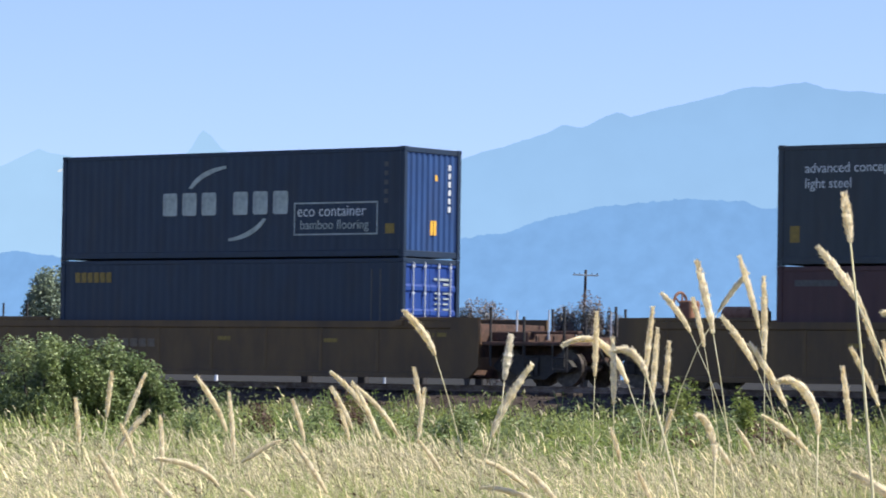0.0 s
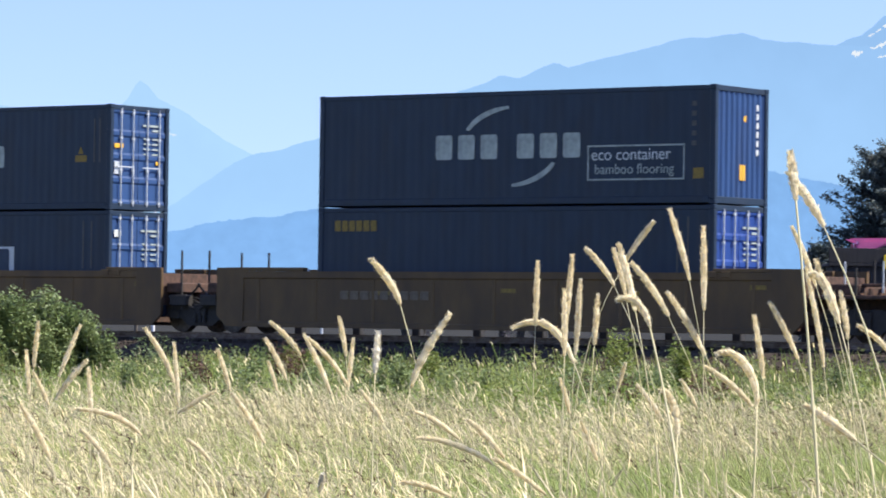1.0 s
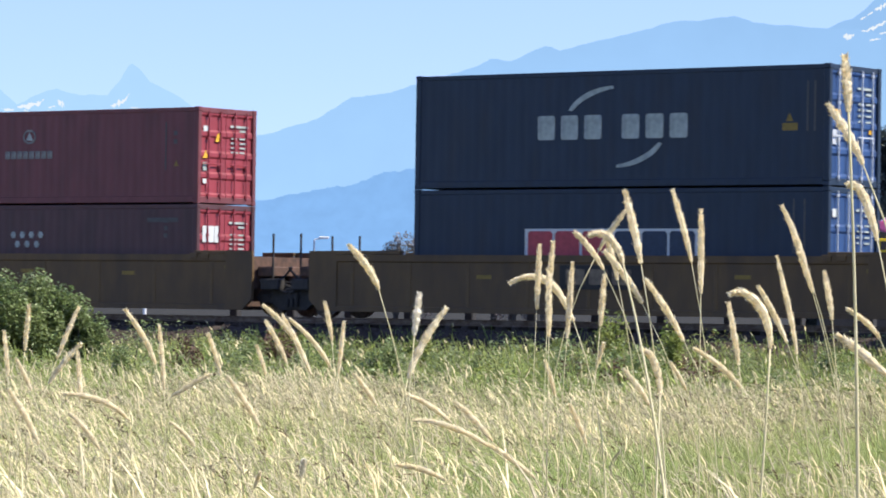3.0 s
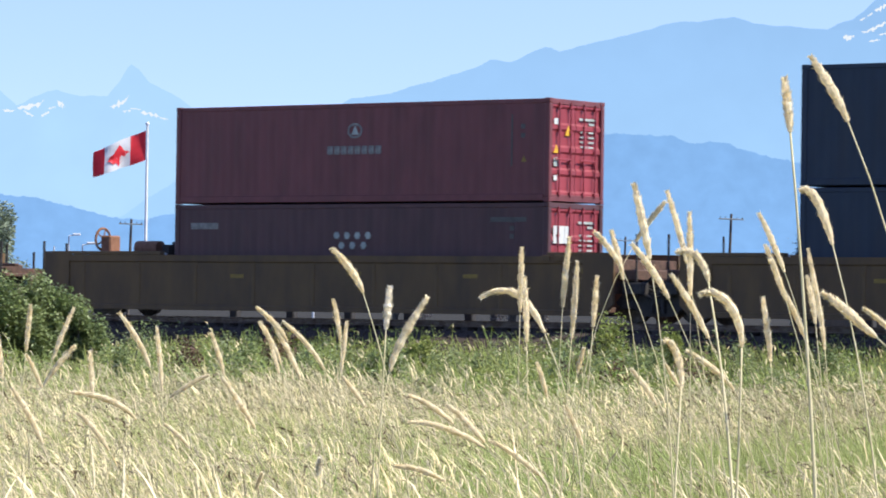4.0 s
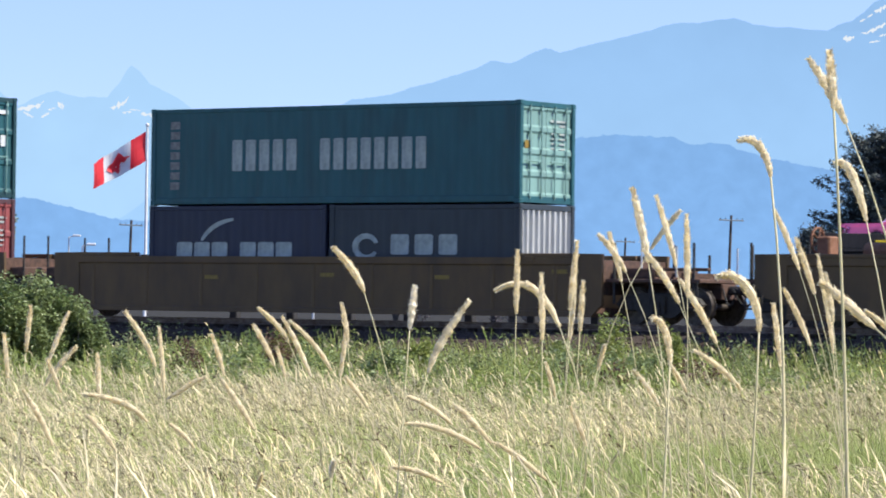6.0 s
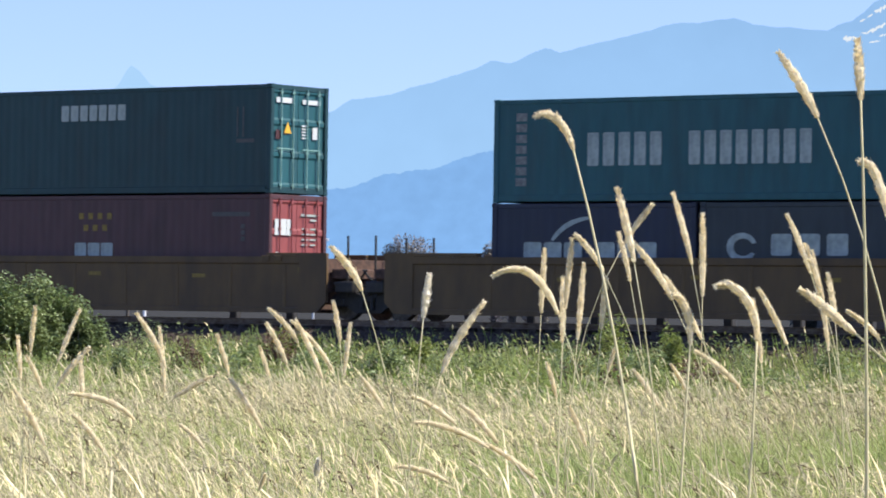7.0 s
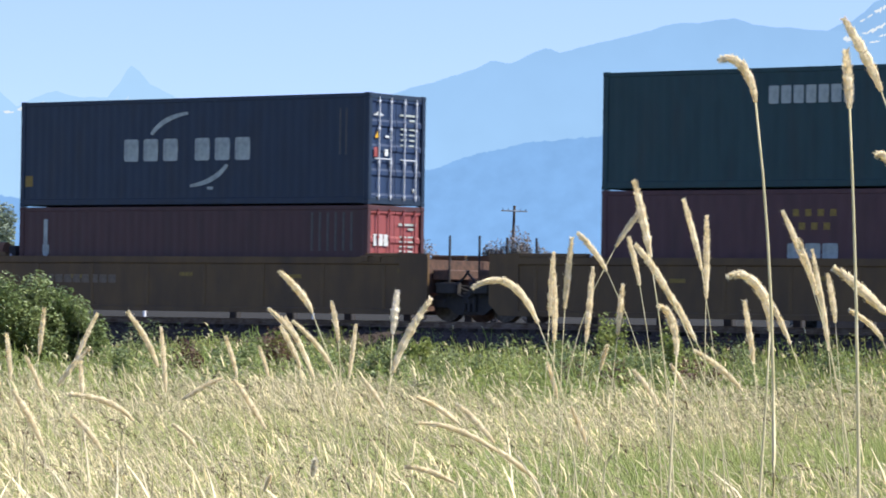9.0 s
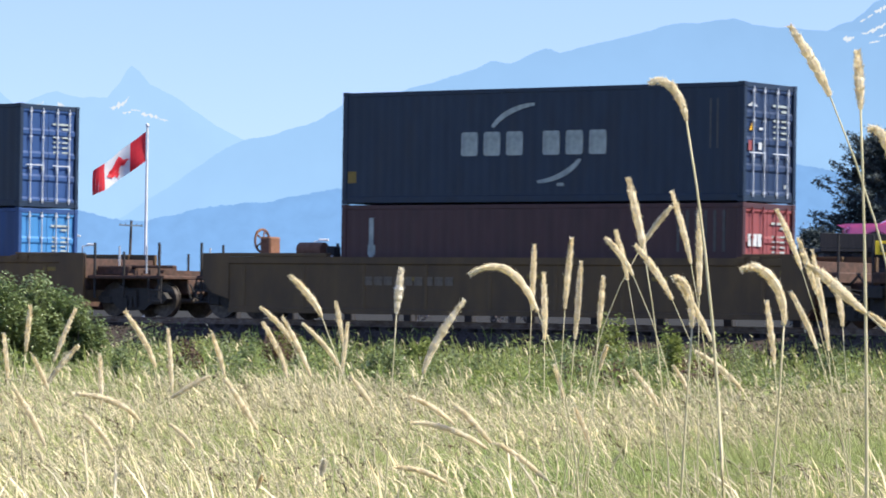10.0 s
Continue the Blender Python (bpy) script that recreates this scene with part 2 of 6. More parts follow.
def extrude_profile(bm, pts, a, b, axis="x"):
    """A closed profile of (p, q) pairs, drawn out from a to b along an axis; p, q are the two other axes in order."""
    def at(p, q, s):
        return {"x": (s, p, q), "y": (p, s, q), "z": (p, q, s)}[axis]
    r0 = [bm.verts.new(at(p, q, a)) for p, q in pts]
    r1 = [bm.verts.new(at(p, q, b)) for p, q in pts]
    n = len(pts)
    for k in range(n):
        j = (k + 1) % n
        bm.faces.new((r0[k], r0[j], r1[j], r1[k]))
    bm.faces.new(r0[::-1])
    bm.faces.new(r1)
    bmesh.ops.recalc_face_normals(bm, faces=bm.faces)


def part(name, bm, material, parent=None, label="", smooth=False, at=None):
    me = bpy.data.meshes.new(name)
    bm.to_mesh(me)
    bm.free()
    me.materials.append(material)
    if smooth:
        me.polygons.foreach_set("use_smooth", [True] * len(me.polygons))
    ob = new(name, me)
    if parent:
        ob.parent = parent
    if at is not None:
        ob.matrix_basis = at
    return tagged(ob, label)


def again(ob, at):
    """Another object on the same mesh and under the same parent."""
    o = new(ob.name.split(".")[0], ob.data)
    o.parent = ob.parent
    o.matrix_basis = at
    return o


def raw(name, verts, faces, materials, index=None, smooth=False):
    me = bpy.data.meshes.new(name)
    me.from_pydata(verts, [], faces)
    for m in materials:
        me.materials.append(m)
    if index is not None:
        me.polygons.foreach_set("material_index", index)
    if smooth:
        me.polygons.foreach_set("use_smooth", [True] * len(me.polygons))
    return me


U = Vector((math.cos(radians(TRACK)), -math.sin(radians(TRACK)), 0))     # the way the train goes
N = Vector((math.sin(radians(TRACK)), math.cos(radians(TRACK)), 0))      # across the track, away
MID = Vector((0, 92.87, 0)) + N * 1.219                                  # on the track's middle line


def on_track(s, w=0.0, z=0.0):
    p = MID + U * s + N * w
    return pose(p.x, p.y, z, 0, 0, -TRACK)


def sight(x, y, d):
    """A place d metres off along the line of sight x, y of the camera at rest."""
    return (aim(0, 0) @ Vector(((x - 784) * d / FOCAL, (441 - y) * d / FOCAL, -d)))


# ---- the ground, from the field to the horizon ----
def ground_height(y_track):
    """Height of the ground by its distance beyond the track's middle line (negative: on the near side)."""
    a = y_track
    if a < -7.5:
        return 0.0
    if a < -4.6:
        return 0.45 * (a + 7.5) / 2.9
    if a < -2.0:
        return 0.45 + (1.24 - 0.45) * (a + 4.6) / 2.6
    if a < 2.2:
        return 1.24
    if a < 4.5:
        return 1.24 - 0.24 * (a - 2.2) / 2.3
    return 1.0


def make_ground():
    ws = [-2400, -400, -150, -95, -80, -60, -45, -30, -20, -14, -10, -7.5, -6.5, -5.5, -4.6, -3.9, -3.2, -2.6, -2.0, 0, 2.2, 3.4, 4.5, 12, 40, 120, 400, 1200, 4700]
    ss = [-3200, -800, -250] + [-120 + 4 * k for k in range(61)] + [250, 800, 3200]
    verts, faces, idx = [], [], []
    for i, w in enumerate(ws):
        for s in ss:
            p = MID + U * s + N * w
            verts.append((p.x, p.y, ground_height(w) + (0.05 * noise.noise((s * 0.13, w * 0.2, 0)) if abs(w) < 60 and abs(w) > 2 else 0)))
    m = len(ss)
    for i in range(len(ws) - 1):
        for j in range(m - 1):
            faces.append((i * m + j, (i + 1) * m + j, (i + 1) * m + j + 1, i * m + j + 1)[::-1])
            mid = (ws[i] + ws[i + 1]) / 2
            idx.append(0 if mid < -4.6 else (1 if mid < 4.4 else 2))
    me = raw("ground", verts, faces, [SOIL, BALLAST, GRAVEL], idx, smooth=True)
    tagged(new("ground", me), "dry grass field, grey ballast bank and pale gravel yard", "ground", kind="structure")


make_ground()


# ---- mountains ----
def ridge(name, pts, d, front, material, label, rough, seed, foot=560, jag=0.8):
    """A range d metres off whose crest runs through the sight lines pts, with spurs that fall towards the camera."""
    xs = [p[0] for p in pts]
    ys = [p[1] for p in pts]
    cols, rows = 700, 14
    verts, faces = [], []
    for i in range(cols):
        x = xs[0] + (xs[-1] - xs[0]) * i / (cols - 1)
        y = float(np.interp(x, xs, ys)) + rough * noise.fractal((x * 0.02, seed, 0), 0.9, 2.1, 5) - jag * abs(noise.noise((x * 0.35, seed, 2)))
        crest = sight(x, y, d)
        base = sight(x, foot, d)
        for k in range(rows):
            t = k / (rows - 1)
            g = t * front * (1 + 0.35 * noise.noise((x * 0.012, seed + 3, t)))
            z = crest.z + (base.z - 40 - crest.z) * t ** 0.8 + (0 if k == 0 else 14 * noise.noise((x * 0.03, t * 3, seed)) * (1 - t))
            s = (d - g) / d
            verts.append((crest.x * s, crest.y * s, z if k == 0 else min(z, crest.z * s - 1)))
    for i in range(cols - 1):
        for k in range(rows - 1):
            a = i * rows + k
            faces.append((a, a + 1, a + rows + 1, a + rows))
    ob = new(name, raw(name, verts, faces, [material], smooth=True))
    return tagged(ob, label, "mountain", kind="structure")


def snow_patch(mountain, x, y, wide, high, d, seed, tilt=0.0, bow=0.0):
    """A ragged snowfield lying on a slope: a streak that swells and thins along its length."""
    bm = bmesh.new()
    n = 26
    upper, lower = [], []
    for k in range(n + 1):
        t = k / n * 2 - 1
        px = wide * t
        mid = y + px * tilt + bow * (1 - t * t) + 0.5 * high * noise.noise((t * 2.5, seed, 1))
        half = high * 0.5 * math.sqrt(max(0.0, 1 - t * t)) * max(0.12, 0.75 + 1.3 * noise.noise((t * 4.0, seed, 5)))
        ragged = 0.35 * high * noise.noise((t * 11, seed, 9))
        upper.append(bm.verts.new(sight(x + px, mid - half, d)))
        lower.append(bm.verts.new(sight(x + px + 0.4 * ragged, mid + half + max(0, ragged) + 0.05, d)))
    for k in range(n):
        bm.faces.new((upper[k], upper[k + 1], lower[k + 1], lower[k]))
    part("snowfield", bm, SNOW, mountain, "white summer snowfield")


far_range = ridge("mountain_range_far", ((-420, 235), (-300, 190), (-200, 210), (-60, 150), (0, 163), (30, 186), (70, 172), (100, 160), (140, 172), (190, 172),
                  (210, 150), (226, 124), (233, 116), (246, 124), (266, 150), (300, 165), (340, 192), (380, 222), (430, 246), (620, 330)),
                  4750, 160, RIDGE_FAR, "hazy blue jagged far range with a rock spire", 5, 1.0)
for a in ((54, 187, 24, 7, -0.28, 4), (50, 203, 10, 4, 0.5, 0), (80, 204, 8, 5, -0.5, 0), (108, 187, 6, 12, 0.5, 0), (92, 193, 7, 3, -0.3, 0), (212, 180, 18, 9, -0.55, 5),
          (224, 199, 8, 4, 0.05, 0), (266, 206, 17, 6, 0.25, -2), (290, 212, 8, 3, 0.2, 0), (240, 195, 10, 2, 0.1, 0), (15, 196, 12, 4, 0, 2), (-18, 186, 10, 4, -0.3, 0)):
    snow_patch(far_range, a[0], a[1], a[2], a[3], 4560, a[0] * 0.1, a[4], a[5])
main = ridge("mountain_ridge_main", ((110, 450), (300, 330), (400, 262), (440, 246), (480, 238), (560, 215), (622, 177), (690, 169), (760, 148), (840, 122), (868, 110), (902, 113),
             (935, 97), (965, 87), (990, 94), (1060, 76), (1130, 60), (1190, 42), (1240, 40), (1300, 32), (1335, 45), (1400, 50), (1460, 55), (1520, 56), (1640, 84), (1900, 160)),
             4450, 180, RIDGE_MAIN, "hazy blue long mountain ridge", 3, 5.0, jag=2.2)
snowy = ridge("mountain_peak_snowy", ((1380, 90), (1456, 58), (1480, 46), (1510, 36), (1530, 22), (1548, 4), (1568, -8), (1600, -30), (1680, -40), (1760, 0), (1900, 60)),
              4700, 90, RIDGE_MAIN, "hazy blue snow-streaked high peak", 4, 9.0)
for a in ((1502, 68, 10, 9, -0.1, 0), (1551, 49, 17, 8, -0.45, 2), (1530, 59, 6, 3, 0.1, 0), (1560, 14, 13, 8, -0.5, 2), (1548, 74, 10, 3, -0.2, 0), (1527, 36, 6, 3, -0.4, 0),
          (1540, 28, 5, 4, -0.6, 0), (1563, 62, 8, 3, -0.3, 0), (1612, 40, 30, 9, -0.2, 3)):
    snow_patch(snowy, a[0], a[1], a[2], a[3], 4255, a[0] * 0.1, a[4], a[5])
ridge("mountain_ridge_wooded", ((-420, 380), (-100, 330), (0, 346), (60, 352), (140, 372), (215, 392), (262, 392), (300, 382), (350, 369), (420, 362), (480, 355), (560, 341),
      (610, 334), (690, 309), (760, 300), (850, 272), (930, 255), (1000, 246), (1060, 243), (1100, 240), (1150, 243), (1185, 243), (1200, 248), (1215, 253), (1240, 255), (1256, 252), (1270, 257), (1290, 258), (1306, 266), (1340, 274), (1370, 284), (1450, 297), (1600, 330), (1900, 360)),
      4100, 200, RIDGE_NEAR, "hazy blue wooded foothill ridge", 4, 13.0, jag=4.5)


# ---- the railway ----
def make_track():
    track = tagged(new("railway_track"), "rusty rails on dark wooden sleepers in ballast", "railway track", kind="structure")
    track.matrix_basis = on_track(0, 0, 0)
    rail_shape = [(-0.07, 0), (0.07, 0), (0.07, 0.02), (0.012, 0.035), (0.012, 0.12), (0.036, 0.13), (0.036, 0.165), (-0.036, 0.165), (-0.036, 0.13),
                  (-0.012, 0.12), (-0.012, 0.035), (-0.07, 0.02)]
    for w in (-0.755, 0.755):
        bm = bmesh.new()
        extrude_profile(bm, [(p + w, q + RAIL - 0.165) for p, q in rail_shape], -160, 120)
        part("rail", bm, RAILSTEEL, track)
    bm = bmesh.new()
    worn_box(bm, -0.11, 0.11, -1.3, 1.3, 1.16, 1.338, 0.02)
    tie = part("sleeper", bm, TIEWOOD, track)
    for k in range(150):
        s = -45 + 0.52 * k
        if k:
            again(tie, pose(s, 0.02 * math.sin(k * 7.7), 0, 0, 0, 0.6 * math.sin(k * 3.1)))
        else:
            tie.matrix_basis = pose(s, 0, 0)
    # loose stones on the shoulder
    rng = np.random.default_rng(4)
    verts, faces = [], []
    for k in range(5200):
        s, w = rng.uniform(-30, 34), rng.uniform(-4.4, -1.35)
        r = rng.uniform(0.025, 0.06)
        z = ground_height(w) + r * 0.3
        b = len(verts)
        for dx, dy, dz in ((1, 0, 0), (-1, 0.1, 0), (0, 1, 0.1), (0.1, -1, 0), (0, 0, 1), (0, 0, -1)):
            verts.append((s + r * dx * rng.uniform(0.6, 1.3), w + r * dy * rng.uniform(0.6, 1.3), z + r * dz * rng.uniform(0.5, 1)))
        for f in ((0, 2, 4), (2, 1, 4), (1, 3, 4), (3, 0, 4), (2, 0, 5), (1, 2, 5), (3, 1, 5), (0, 3, 5)):
            faces.append(tuple(b + i for i in f))
    stones = new("ballast_stones", raw("ballast_stones", verts, faces, [BALLAST]))
    stones.matrix_basis = on_track(0, 0, 0)
    tagged(stones, "loose grey crushed ballast stones beside the rails", "ballast", kind="stuff")


make_track()


# ---- the containers ----
LONG = 12.192
WIDE = 2.438


def corrugated(length, height, pitch=0.278, deep=0.006, thick=0.03):
    """A ribbed steel sheet with thickness, standing on x from 0 to length; its outer face looks to -y."""
    bm = bmesh.new()
    n = max(2, round(length / pitch))
    step = length / n
    line = []
    for k in range(n):
        for f, dep in ((0.0, 0), (0.26, 0), (0.5, deep), (0.76, deep)):
            line.append(((k + f) * step, dep))
    line.append((length, 0))
    low = [bm.verts.new((x, y, 0)) for x, y in line]
    high = [bm.verts.new((x, y, height)) for x, y in line]
    for k in range(len(line) - 1):
        bm.faces.new((low[k], low[k + 1], high[k + 1], high[k]))
    bl = [bm.verts.new((x, deep + thick, z)) for x, z in ((0, 0), (length, 0), (length, height), (0, height))]
    bm.faces.new(bl[::-1])
    return bm


def door_leaf(width, height, bands):
    """A door of pressed steel with bands of sunk panels; its outer face looks to -y."""
    pts = [(0.0, 0.0)]
    h = height / bands
    for k in range(bands):
        z = k * h
        pts += [(0.0, z + 0.05), (0.035, z + 0.11), (0.035, z + h - 0.11), (0.0, z + h - 0.05)]
    pts += [(0.0, height), (0.06, height), (0.06, 0.0)]
    bm = bmesh.new()
    extrude_profile(bm, pts, 0.0, width)
    return bm


def lettering(thing, x0, x1, z0, z1, count, material, at, gap=0.2, label="row of plain marking blocks", word_gap=None):
    """Plain blocks where a name stands, on a surface whose pose is at (x along, z up, -y out); small codes are one bar."""
    if z1 - z0 < 0.2:
        return plate(thing, x0, x1, z0, z1, material, at, label)
    slots = count + (0.6 if word_gap else 0)
    step = (x1 - x0) / slots
    w = step * (1 - gap)
    bm = bmesh.new()
    c = min(w, z1 - z0) * 0.09
    extrude_profile(bm, [(c, z0), (w - c, z0), (w, z0 + c), (w, z1 - c), (w - c, z1), (c, z1), (0, z1 - c), (0, z0 + c)], -0.012, 0.001, "y")
    x, first = x0, None
    for k in range(count):
        if word_gap == k:
            x += 0.6 * step
        if first is None:
            first = part("marking", bm, material, thing, label, at=at @ pose(x, 0, 0))
        else:
            again(first, at @ pose(x, 0, 0))
        x += step
    return first


def plate(thing, x0, x1, z0, z1, material, at, label="", out=0.006):
    bm = bmesh.new()
    worn_box(bm, x0, x1, -out, 0.002, z0, z1, 0.002)
    return part("marking", bm, material, thing, label, at=at)


def warning_triangle(thing, x, z, size, material, at):
    bm = bmesh.new()
    extrude_profile(bm, [(x - size / 2, z), (x + size / 2, z), (x, z + size)], -0.008, 0.001, "y")
    return part("warning_mark", bm, material, thing, "yellow triangular warning mark", at=at)


def swoosh(thing, cx, cz, r, a0, a1, thick, material, at, wide=1.25):
    """A curved stroke that is widest in its middle."""
    bm = bmesh.new()
    n = 14
    rows = []
    for k in range(n + 1):
        t = k / n
        a = radians(a0 + (a1 - a0) * t)
        w = thick * (0.25 + 0.75 * math.sin(math.pi * (0.15 + 0.7 * t)))
        rows.append([bm.verts.new((cx + wide * (r + s * w) * math.cos(a), y, cz + (r + s * w) * math.sin(a))) for s, y in ((-0.5, -0.012), (0.5, -0.012), (0.5, 0.001), (-0.5, 0.001))])
    for k in range(n):
        for j in range(4):
            i = (j + 1) % 4
            bm.faces.new((rows[k][j], rows[k][i], rows[k + 1][i], rows[k + 1][j]))
    bm.faces.new(rows[0])
    bm.faces.new(rows[-1][::-1])
    bmesh.ops.recalc_face_normals(bm, faces=bm.faces)
    return part("emblem", bm, material, thing, "curved white stroke", at=at)


def words(thing, text, size, x, z, material, at):
    cu = bpy.data.curves.new("text", "FONT")
    cu.body, cu.size, cu.extrude = text, size, 0.003
    ob = new("writing", cu)
    cu.materials.append(material)
    ob.parent = thing
    ob.matrix_basis = at @ pose(x, -0.008, z, 90)
    return tagged(ob, "painted words " + text)


def container(label, side, end, tall, s, z, doors=True, bands=4, length=LONG, rods=GALV, group="containers on the train"):
    """A shipping container. Its own x runs along the train from its rear, y away from the camera's side, z up from its castings' feet."""
    c = tagged(new("shipping_container"), label, "container", group)
    H = 2.896 if tall else 2.591
    P = 0.16
    bm = bmesh.new()                        # ribbed sides
    sheet = part("side_wall", corrugated(length - 2 * P, H - 0.33), side, c, at=pose(P, 0.03, 0.2))
    again(sheet, pose(length - P, WIDE - 0.03, 0.2, 0, 0, 180))
    box(bm, P, length - P, 0.03, WIDE - 0.03, H - 0.055, H - 0.02)
    part("roof", bm, side, c)
    bm = bmesh.new()
    box(bm, P, length - P, 0.05, WIDE - 0.05, 0.06, 0.16)
    part("floor", bm, DARKSTEEL, c)
    for y in (0.0, WIDE - 0.14):            # long rails
        bm = bmesh.new()
        worn_box(bm, P, length - P, y + 0.005, y + 0.135, 0.03, 0.2, 0.012)
        part("bottom_rail", bm, side, c)
        bm = bmesh.new()
        worn_box(bm, P, length - P, y + 0.02, y + 0.12, H - 0.13, H - 0.015, 0.012)
        part("top_rail", bm, side, c)
    bm = bmesh.new()
    worn_box(bm, 0, P, 0, 0.14, 0.118, H - 0.118, 0.015)
    post = part("corner_post", bm, side, c, at=pose(0, 0, 0))
    again(post, pose(0, WIDE - 0.14, 0))
    bm = bmesh.new()
    worn_box(bm, 0, P, 0, 0.14, 0.118, H - 0.118, 0.015)
    front_post = part("corner_post", bm, side, c, at=pose(length - P, 0.0, 0))
    again(front_post, pose(length - P, WIDE - 0.14, 0))
    bm = bmesh.new()
    worn_box(bm, 0, 0.178, 0, 0.162, 0, 0.118, 0.014)
    cast = part("corner_casting", bm, side, c, at=pose(-0.004, -0.004, 0))
    for x in (-0.004, length - 0.174):
        for y in (-0.004, WIDE - 0.158):
            for zz in (0, H - 0.118):
                if x > 0 or y > 0 or zz > 0:
                    again(cast, pose(x, y, zz))
    for x in (0.02, length - 0.14):
        for z0, z1 in ((0.02, 0.19), (H - 0.15, H - 0.01)):
            bm = bmesh.new()
            worn_box(bm, x, x + 0.12, 0.14, WIDE - 0.14, z0, z1, 0.012)
            part("end_rail", bm, side, c)
    part("end_wall", corrugated(WIDE - 0.28, H - 0.34, 0.24, 0.045), side, c, at=pose(0.03, WIDE - 0.14, 0.19, 0, 0, -90))
    front = pose(length - 0.035, 0.14, 0.19, 0, 0, 90)     # on the front: x runs away from the camera's side
    h = H - 0.34
    if not doors:
        part("end_wall", corrugated(WIDE - 0.28, h, 0.24, 0.10 if end == PALE else 0.045), end, c, at=front)
    else:
        w = (WIDE - 0.30) / 2
        leaf = part("door", door_leaf(w, h, bands), end, c, at=front)
        leaves = [leaf, again(leaf, front @ pose(w + 0.02, 0, 0))]
        for d in leaves:
            for x in (0.30, 0.80):
                bm = bmesh.new()
                tube(bm, (x, -0.035, -0.06), (x, -0.035, h + 0.05), 0.021)
                for zz in (0.04, h * 0.36, h * 0.7, h - 0.06):
                    box(bm, x - 0.045, x + 0.045, -0.05, 0.0, zz - 0.03, zz + 0.03)
                rod = part("locking_rod", bm, rods, d, "galvanised locking rod")
            bm = bmesh.new()
            worn_box(bm, 0.10, 0.84, -0.06, -0.035, h * 0.385, h * 0.385 + 0.035, 0.006)
            box(bm, 0.28, 0.32, -0.055, 0, h * 0.30, h * 0.385)
            box(bm, 0.78, 0.82, -0.055, 0, h * 0.30, h * 0.385)
            part("handle", bm, rods, d, "galvanised door handle")
    TRAIN.append((c, s, -WIDE / 2, z))
    c.matrix_basis = on_track(s, -WIDE / 2, z)
    return c, pose(0, 0.03, 0), front


TRAIN = []                                 # thing, place along the train, across, height
FLOOR = EYE + 0.195                        # the wells' floor, on which the lower containers stand
TIER = dict(low=FLOOR + 2.591 + 0.008, high=FLOOR + 2.896 + 0.008)


def door_marks(c, front, h, seed, triangles=(), white=DULL):
    """Small plates on a pair of doors: unreadable codes as bars."""
    rng = random.Random(seed)
    for x0, x1, z in ((1.22, 1.98, 0.84), (1.62, 1.88, 0.79)):
        lettering(c, x0, x1, h * z, h * z + 0.060, 7 if x1 - x0 > 0.5 else 3, white, front, label="small white code bars")
    for k in range(4):
        z = h * (0.70 - 0.055 * k)
        lettering(c, 1.26, 1.26 + rng.uniform(0.2, 0.3), z, z + 0.045, 3, white, front, label="small white code bars")
        lettering(c, 1.62, 1.62 + rng.uniform(0.2, 0.32), z, z + 0.045, 3, white, front, label="small white code bars")
    for x, z, size in triangles:
        warning_triangle(c, x, h * z, size, YELLOW, front)


def side_marks(c, side, x, z0, z1, n, material):
    """A column of small code plates near a container's end."""
    for k in range(n):
        z = z1 - (z1 - z0) * k / n
        plate(c, x, x + 0.13, z - 0.12, z, material, side)


def shipping_emblem(c, side, x0, x1, z0, z1, material, size=1.0):
    """A name in plain blocks between two curved strokes."""
    lettering(c, x0, x1, z0, z1, 6, material, side, word_gap=3, gap=0.27, label="white name blocks")
    m, w = x0, x1 - x0
    swoosh(c, m + 0.53 * w, z1 - 0.35, 1.03 * size, 153, 97, 0.12, material, side, 1.6)
    swoosh(c, m + 0.47 * w, z0 + 0.35, 1.03 * size, -27, -83, 0.12, material, side, 1.6)


S0 = dict(A=64.95, B=41.33, C=21.87, D=2.445, E=-21.22, F=-40.62, G=-60.05, H=-83.59)

# first stack: dark teal over oxide red
c, sd, fr = container("dark teal steel container over a red one", GREY, GREY, True, S0["A"], TIER["low"])
words(c, "advanced concept", 0.34, 0.75, 2.22, WHITE, sd)
words(c, "light steel", 0.34, 0.75, 1.85, WHITE, sd)
plate(c, 0.35, 0.62, 0.55, 0.95, DULLYELLOW, sd)
c, sd, fr = container("oxide red steel container under a teal one", OXIDE, OXIDE, False, S0["A"], FLOOR)
lettering(c, 0.5, 1.7, 2.1, 2.25, 6, FAINT, sd)

# second stack
c, sd, fr = container("navy container with white name and framed panel", NAVY, BLUE, True, S0["B"], TIER["high"], doors=False)
shipping_emblem(c, sd, 3.78, 8.42, 1.18, 1.80, DULL)
for a in ((8.45, 11.3, 0.60, 0.64), (8.45, 11.3, 1.43, 1.47), (8.45, 8.49, 0.60, 1.47), (11.26, 11.3, 0.60, 1.47)):
    plate(c, *a, DULL, sd, "white frame line", 0.008)
words(c, "eco container", 0.42, 8.56, 1.10, WHITE, sd)
words(c, "bamboo flooring", 0.35, 8.66, 0.76, DULL, sd)
side_marks(c, sd, 11.5, 1.3, 2.5, 5, FAINT)
plate(c, 11.55, 11.85, 0.62, 0.88, DULLYELLOW, sd)
lettering(c, 1.02, 1.30, 0.42, 0.80, 2, YELLOW, fr, label="orange hazard blocks")
plate(c, 1.20, 1.30, 1.85, 2.0, YELLOW, fr)
for k in range(6):
    plate(c, 1.78, 1.88, 1.05 + 0.22 * k, 1.2 + 0.22 * k, WHITE, fr)
